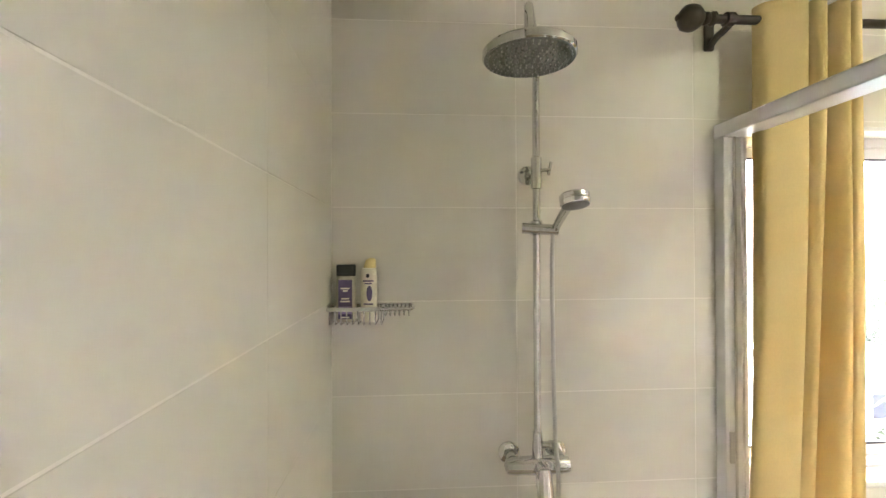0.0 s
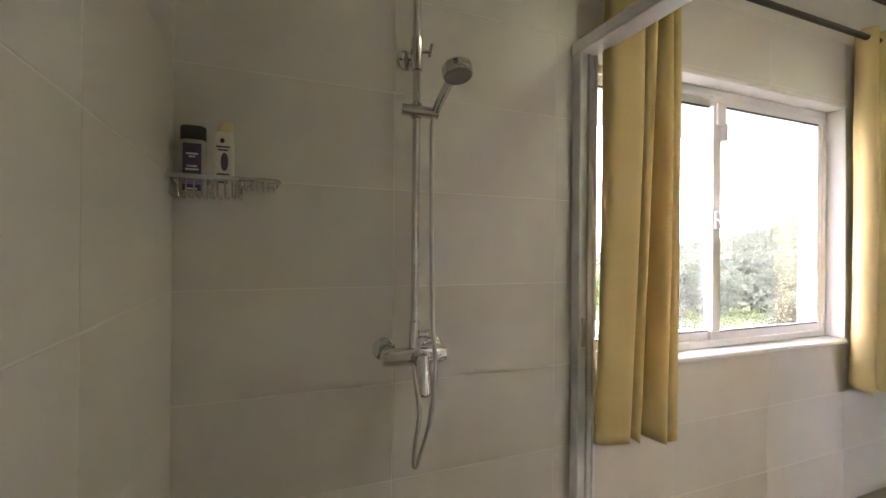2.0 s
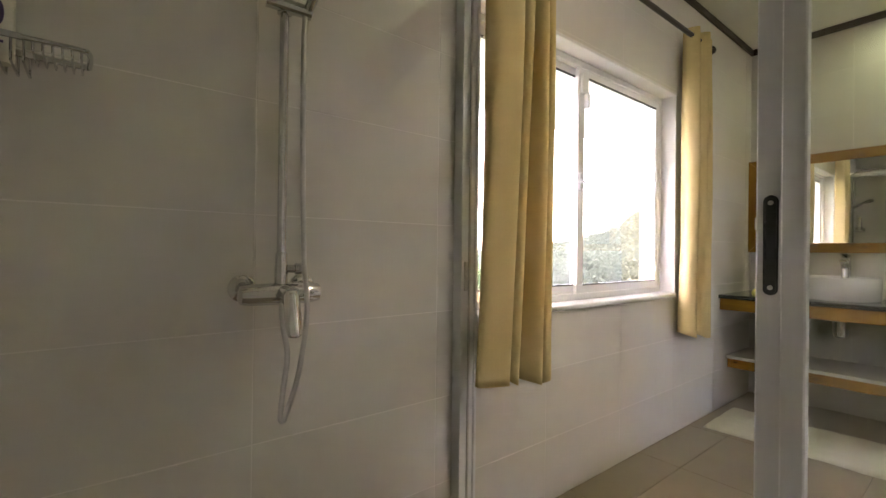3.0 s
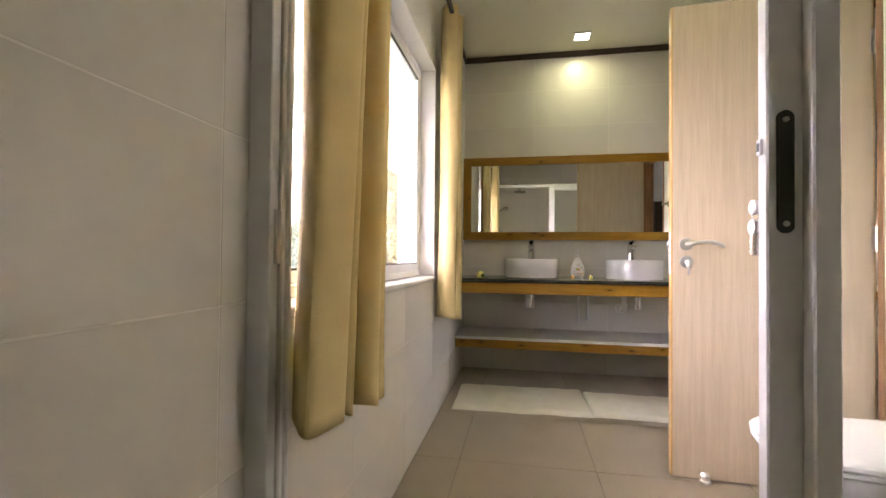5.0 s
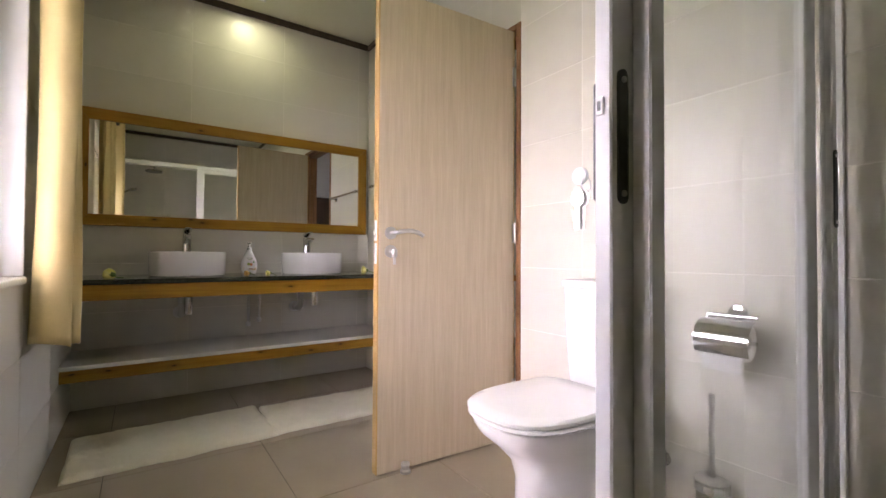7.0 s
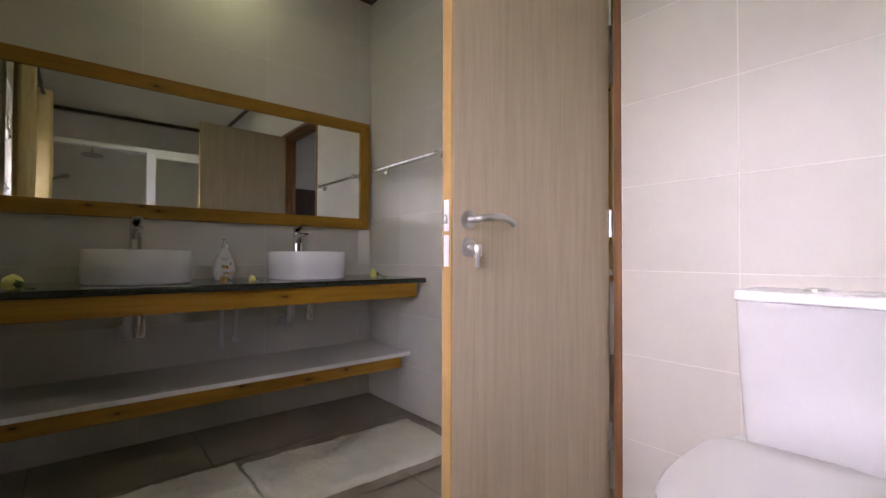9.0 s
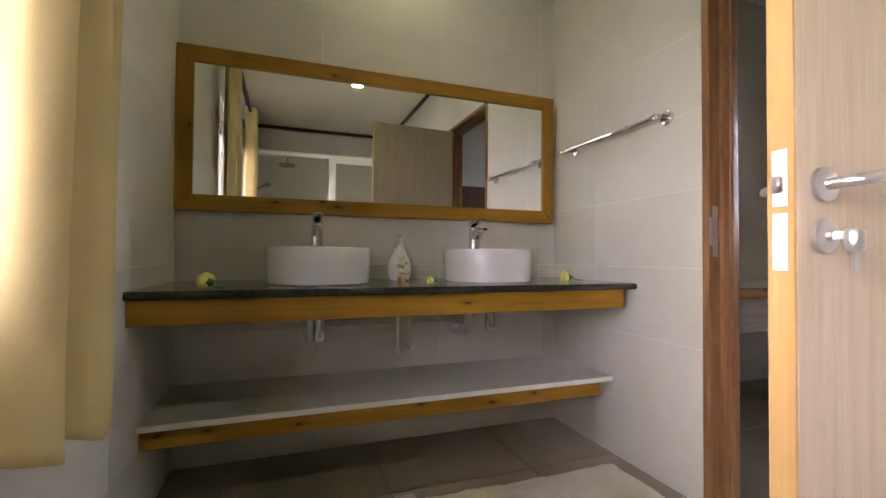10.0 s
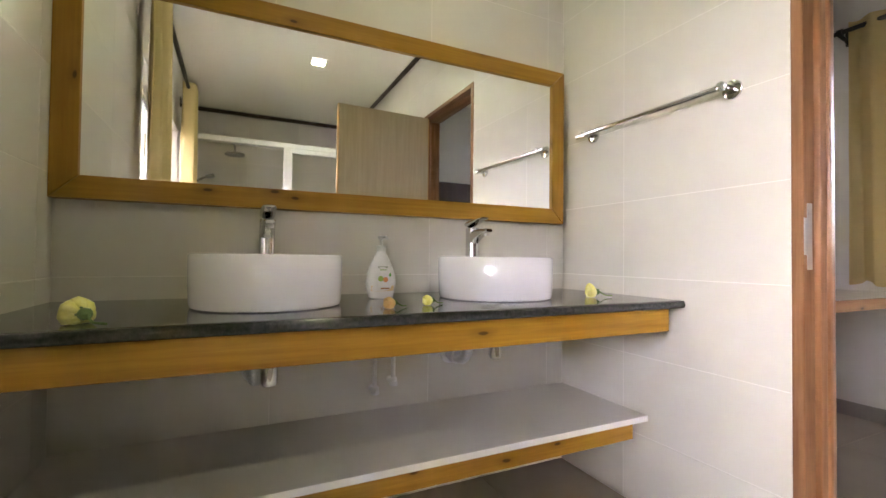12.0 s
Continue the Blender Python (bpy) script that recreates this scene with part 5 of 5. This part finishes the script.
for ya, yb_ in ((-2.095, -1.43), (-1.425, -0.755)):
    bm = B()
    box(bm, BX0 + 0.501, ya, 0.06, BX0 + 0.52, yb_, 1.65, 0.003)
    part("cabinet_door", bm, M_DARKWOOD, c, smooth=False)

# ---- outside: eave, ground, hill, house, trees ----
bm = B()
box(bm, -4.0, OUT, 2.30, 8.0, OUT + 1.40, 2.42, 0.01)
single("eave", bm, M_PAINT, kind="structure", smooth=False)


def land(x, y):
    az = math.degrees(math.atan2(x - 0.5, y - 0.5))
    r = math.hypot(x - 0.5, y - 0.5)
    crest = float(np.interp(az, [-180, 38, 50, 55, 60, 65, 72, 90, 140, 180], [-5, -5, -1, 4, 14, 36, 64, 80, 20, -5]))
    far = max(0.0, min(1.0, (r - 45) / 260))
    h = -6.5 + far * (6.5 + crest) + far * 6 * noise.noise((x * 0.012, y * 0.012, 3)) + 0.5 * noise.noise((x * 0.1, y * 0.1, 8))
    return h


M_GRASS = surface("hill_ground", (0.020, 0.028, 0.014), (0.030, 0.038, 0.020), 0.9, big=0.15, fine=2.5, bump=0.3, depth=0.3)
M_GRASS.node_tree.nodes["Principled BSDF"].inputs["Specular IOR Level"].default_value = 0.1
bm = B()
N = 110
rows = []
for i in range(N + 1):
    row = []
    for j in range(N + 1):
        fx, fy = (i / N * 2 - 1), (j / N * 2 - 1)
        x, y = 900 * fx * abs(fx), 900 * fy * abs(fy)
        row.append(bm.verts.new((x, y, land(x, y) if y > 4 else -6.5)))
    rows.append(row)
for a, b in zip(rows, rows[1:]):
    for j in range(N):
        bm.faces.new((a[j], b[j], b[j + 1], a[j + 1]))
single("ground", bm, M_GRASS, kind="structure")


def leaf_mat(name, c1, c2):
    """Matt leaf that lets half of its light through."""
    m, t, p = nodes_of(name)
    g = t.nodes.new("ShaderNodeNewGeometry")
    col = mix_rgb(t, g.outputs["Random Per Island"], c1, c2)
    t.links.new(col, p.inputs["Base Color"])
    p.inputs["Roughness"].default_value = 0.9
    p.inputs["Specular IOR Level"].default_value = 0.03
    tr = t.nodes.new("ShaderNodeBsdfTranslucent")
    t.links.new(col, tr.inputs[0])
    mx = t.nodes.new("ShaderNodeMixShader")
    mx.inputs[0].default_value = 0.45
    t.links.new(p.outputs[0], mx.inputs[1])
    t.links.new(tr.outputs[0], mx.inputs[2])
    t.links.new(mx.outputs[0], t.nodes["Material Output"].inputs[0])
    return m


M_LEAF = leaf_mat("leaf", (0.040, 0.049, 0.036), (0.054, 0.063, 0.048))
M_LEAF2 = leaf_mat("light_leaf", (0.038, 0.052, 0.022), (0.052, 0.066, 0.033))
M_BARK = surface("bark", (0.13, 0.10, 0.08), (0.09, 0.07, 0.055), 0.9, fine=40, bump=0.4, depth=0.01)


def leaves(rnd, centres, count, size, verts, faces):
    """Small bent leaf sprays scattered over ragged clumps."""
    for _ in range(count):
        c, r = rnd.choice(centres)
        d = Vector((rnd.gauss(0, 1), rnd.gauss(0, 1), rnd.gauss(0, 0.8))).normalized()
        p = c + d * r * rnd.uniform(0.55, 1.12)
        a = Vector((rnd.gauss(0, 1), rnd.gauss(0, 1), rnd.gauss(0, 0.5))).normalized() * size * rnd.uniform(0.6, 1.3)
        b = a.cross(d + Vector((0.1, 0.2, 0.1))).normalized() * size * 0.5 * rnd.uniform(0.6, 1.2)
        i = len(verts)
        verts += [p - a * 0.5, p + b * 0.5, p + a * 0.5 + Vector((0, 0, -size * 0.2)), p - b * 0.5]
        faces.append((i, i + 1, i + 2, i + 3))


def tree(x, y, h, spread, seed, mat, count, size, label):
    rnd = random.Random(seed)
    z = land(x, y)
    t = base("tree", (x, y, z), label, "tree", "trees outside")
    bm = B()
    top = Vector((x + rnd.uniform(-0.3, 0.3), y, z + h * 0.7))
    tube(bm, [(x, y, z - 0.2), (x + 0.1, y, z + h * 0.35), top], 0.16, 8, [1.2, 0.9, 0.4])
    cs = []
    for k in range(11):
        a = rnd.uniform(0, 6.28)
        rr = spread * rnd.uniform(0.15, 0.75)
        c = Vector((x + rr * math.cos(a), y + rr * math.sin(a), z + h * rnd.uniform(0.45, 0.95)))
        cs.append((c, spread * rnd.uniform(0.25, 0.45)))
        tube(bm, [Vector((x, y, z + h * 0.38)), (Vector((x, y, z + h * 0.5)) + c) / 2, c], 0.06, 6, [1.2, 0.8, 0.3])
    part("trunk", bm, M_BARK, t)
    verts, faces = [], []
    leaves(rnd, cs, count, size, verts, faces)
    me = bpy.data.meshes.new("crown")
    me.from_pydata(verts, [], faces)
    me.materials.append(mat)
    o = new("crown", me)
    o.parent = t
    o.matrix_parent_inverse = place_of(t).inverted()
    return t


def palm(x, y, h, seed):
    rnd = random.Random(seed)
    z = land(x, y)
    t = base("palm_tree", (x, y, z), "coconut palm with drooping feathered fronds", "palm tree", "palm trees outside")
    bm = B()
    top = Vector((x + 0.4, y + 0.2, z + h))
    tube(bm, arc([(x, y, z - 0.2), (x + 0.05, y, z + h * 0.5), top], 5), 0.13, 8)
    part("trunk", bm, M_BARK, t)
    for k in range(17):
        a = 2 * math.pi * k / 17 + rnd.uniform(-0.15, 0.15)
        lift = rnd.uniform(-0.2, 1.1)
        ln = rnd.uniform(2.0, 2.6)
        d = Vector((math.cos(a), math.sin(a), 0))
        side = Vector((-d.y, d.x, 0))
        spine = [top + d * ln * u + Vector((0, 0, lift * ln * 0.6 * u - 0.75 * ln * u * u)) for u in [i / 12 for i in range(13)]]
        verts, faces = [], []
        for i in range(1, 12):
            p = spine[i]
            for s in (-1, 1):
                for half in (0, 0.5):
                    q = p + (spine[i + 1] - p) * half
                    w = 0.62 * math.sin(math.pi * (0.12 + 0.80 * i / 12))
                    tip = q + side * s * w + d * 0.25 + Vector((0, 0, -0.30 * w - rnd.uniform(0, 0.12)))
                    j = len(verts)
                    verts += [q - d * 0.03, q + d * 0.03, tip]
                    faces.append((j, j + 1, j + 2))
        for i in range(12):
            j = len(verts)
            verts += [spine[i] - side * 0.02, spine[i] + side * 0.02, spine[i + 1] + side * 0.012, spine[i + 1] - side * 0.012]
            faces.append((j, j + 1, j + 2, j + 3))
        me = bpy.data.meshes.new("frond")
        me.from_pydata(verts, [], faces)
        me.materials.append(M_LEAF2)
        o = new("frond", me)
        o.parent = t
        o.matrix_parent_inverse = place_of(t).inverted()


def polar(az, r):
    return 0.2 + r * math.sin(radians(az)), 0.2 + r * math.cos(radians(az))


palm(*polar(54.5, 21), 4.2, 1)
palm(*polar(57.5, 27), 3.6, 5)
for az, r, h, sp, mt in ((47, 26, 5.6, 2.6, M_LEAF), (50, 34, 6.8, 3.0, M_LEAF), (58.5, 17, 3.6, 2.0, M_LEAF2), (62, 19, 3.9, 2.2, M_LEAF2), (66, 23, 4.6, 2.4, M_LEAF), (71, 26, 5.2, 2.6, M_LEAF2), (76, 30, 6.0, 2.8, M_LEAF), (53, 40, 7.2, 3.2, M_LEAF), (60, 38, 6.6, 3.2, M_LEAF), (43, 30, 6.2, 2.8, M_LEAF2), (82, 30, 6.5, 3.0, M_LEAF)):
    tree(*polar(az, r), h, sp, int(az * 7 + r), mt, 4200, 0.20, "leafy green tropical tree on the slope outside")
rnd = random.Random(77)
verts, faces = [], []
for _ in range(2600):
    az, r = rnd.uniform(42, 82), 58 + 260 * rnd.random() ** 0.8
    x, y = polar(az, r)
    z = land(x, y)
    hh = rnd.uniform(2.5, 5.5)
    cs = [(Vector((x + rnd.uniform(-2.5, 2.5), y + rnd.uniform(-2.5, 2.5), z + hh * rnd.uniform(0.35, 0.9))), rnd.uniform(1.2, 2.4)) for _ in range(5)]
    leaves(rnd, cs, 80, 1.0, verts, faces)
me = bpy.data.meshes.new("hill_woods")
me.from_pydata(verts, [], faces)
me.materials.append(M_LEAF)
tagged(new("hill_woods", me), "dense green forest covering the hill slope", "forest", kind="stuff")
verts, faces = [], []
for _ in range(420):
    x, y = polar(rnd.uniform(42, 76), 9 + 50 * rnd.random())
    z = land(x, y)
    cs = [(Vector((x + rnd.uniform(-1, 1), y + rnd.uniform(-1, 1), z + rnd.uniform(0.2, 1.3))), rnd.uniform(0.5, 1.0)) for _ in range(4)]
    leaves(rnd, cs, 110, 0.24, verts, faces)
me = bpy.data.meshes.new("undergrowth")
me.from_pydata(verts, [], faces)
me.materials.append(M_LEAF2)
tagged(new("undergrowth", me), "low light green shrubs covering the slope outside", "shrubs", kind="stuff")


def house():
    x, y = polar(50.0, 25)
    z = land(x, y)
    h = base("house", (x, y, z), "small white house with a green edged roof among trees", "house")
    zt = -3.15
    bm = B()
    box(bm, x - 3.0, y - 1.0, z - 0.3, x + 1.0, y + 4, zt)
    part("wall", bm, M_PAINT, h, smooth=False)
    bm = B()
    rings(bm, [[(x - 3.5, y - 1.5, zt), (x + 1.5, y - 1.5, zt), (x + 1.5, y + 4.5, zt), (x - 3.5, y + 4.5, zt)], [(x - 3.5, y - 1.5, zt + 0.16), (x + 1.5, y - 1.5, zt + 0.16), (x + 1.5, y + 4.5, zt + 0.16), (x - 3.5, y + 4.5, zt + 0.16)], [(x - 2.0, y + 1.4, zt + 0.9), (x, y + 1.4, zt + 0.9), (x, y + 1.6, zt + 0.9), (x - 2.0, y + 1.6, zt + 0.9)]])
    part("roof", bm, surface("green_roof", (0.05, 0.17, 0.09), (0.07, 0.20, 0.11), 0.5, fine=8), h, "green painted roof", smooth=False)
    for k in range(2):
        bm = B()
        box(bm, x - 2.3 + 1.8 * k, y - 1.03, zt - 1.5, x - 1.3 + 1.8 * k, y - 0.98, zt - 0.6)
        part("window", bm, M_BLACK, h, smooth=False)


house()


# ---- tiles, piece by piece ----
TILE_MESH = {}


def tile_mesh(w, h, axis, mat, depth=0.006, edge=0.0006):
    """A slab w by h with softened edges, in its own middle, facing -axis or up."""
    key = (round(w, 3), round(h, 3), axis, mat.name)
    if key not in TILE_MESH:
        bm = B()
        a, b = w / 2, h / 2
        loops = [[(-a, -b, 0), (a, -b, 0), (a, b, 0), (-a, b, 0)], [(-a, -b, depth - edge), (a, -b, depth - edge), (a, b, depth - edge), (-a, b, depth - edge)], [(-a + edge, -b + edge, depth), (a - edge, -b + edge, depth), (a - edge, b - edge, depth), (-a + edge, b - edge, depth)]]
        rings(bm, loops)
        rot = {"up": Matrix.Identity(3), "s": Matrix(((1, 0, 0), (0, 0, -1), (0, 1, 0))), "n": Matrix(((-1, 0, 0), (0, 0, 1), (0, 1, 0))), "w": Matrix(((0, 0, -1), (-1, 0, 0), (0, 1, 0))), "e": Matrix(((0, 0, 1), (1, 0, 0), (0, 1, 0)))}[axis]
        bmesh.ops.transform(bm, matrix=rot.to_4x4(), verts=bm.verts[:])
        TILE_MESH[key] = mesh_of("tile", bm, mat, False)
    return TILE_MESH[key]


def cut(r, hole):
    """What is left of a rectangle outside a hole, as rectangles."""
    a0, b0, a1, b1 = r
    h0, g0, h1, g1 = hole
    if a1 <= h0 or a0 >= h1 or b1 <= g0 or b0 >= g1:
        return [r]
    out = []
    if a0 < h0:
        out.append((a0, b0, h0, b1))
    if a1 > h1:
        out.append((h1, b0, a1, b1))
    c0, c1 = max(a0, h0), min(a1, h1)
    if b0 < g0:
        out.append((c0, b0, c1, g0))
    if b1 > g1:
        out.append((c0, g1, c1, b1))
    return out


def tiling(parent, lo, hi, blo, bhi, la, lb, pa, pb, axis, mat, put, hole=None, gap=0.003):
    """Straight-laid pieces between lo..hi and blo..bhi on a lattice through (la, lb) with pitches pa, pb."""
    i = math.floor((lo - la) / pa)
    while la + i * pa < hi - 1e-6:
        j = math.floor((blo - lb) / pb)
        while lb + j * pb < bhi - 1e-6:
            r = (max(lo, la + i * pa), max(blo, lb + j * pb), min(hi, la + (i + 1) * pa), min(bhi, lb + (j + 1) * pb))
            for q in (cut(r, hole) if hole else [r]):
                w, h = q[2] - q[0] - gap, q[3] - q[1] - gap
                if w > 0.008 and h > 0.008:
                    ob = new("tile", tile_mesh(w, h, axis, mat))
                    ob.parent = parent
                    c = put((q[0] + q[2]) / 2, (q[1] + q[3]) / 2)
                    ob.location = c
            j += 1
        i += 1


PW, PH, TZ0 = 0.588, 0.2935, -0.030
tiling(wall_north, XW, XE, 0.0, ZC - 0.045, -0.197, TZ0, PW, PH, "s", M_TILE, lambda a, b: (a, YN + 0.006, b), (WX0 - 0.004, WZ0 - 0.016, WX1 + 0.004, WZ1 + 0.004))
tiling(wall_south, XW, XE, 0.0, ZC - 0.045, 3.675, TZ0, PW, PH, "n", M_TILE, lambda a, b: (a, YS - 0.006, b), (DX0 - 0.002, -0.1, DX1 + 0.002, DZ1 + 0.002))
tiling(wall_east, YS, YN, 0.0, ZC - 0.045, 0.230, TZ0, PW, PH, "w", M_TILE, lambda a, b: (XE + 0.006, a, b))
tiling(wall_west, YS, YN, 0.0, ZC - 0.045, 0.815, TZ0, PW, PH, "e", M_TILE, lambda a, b: (XW - 0.006, a, b))
tiling(floor, XW, XE, YS, YN, 2.346, 0.586, 0.604, 0.604, "up", M_FLOOR, lambda a, b: (a, b, -0.006), gap=0.003)
tiling(bfloor, BX0, BXE, BY0, yb1, 2.346, 0.586, 0.604, 0.604, "up", M_FLOOR, lambda a, b: (a, b, -0.006), gap=0.003)
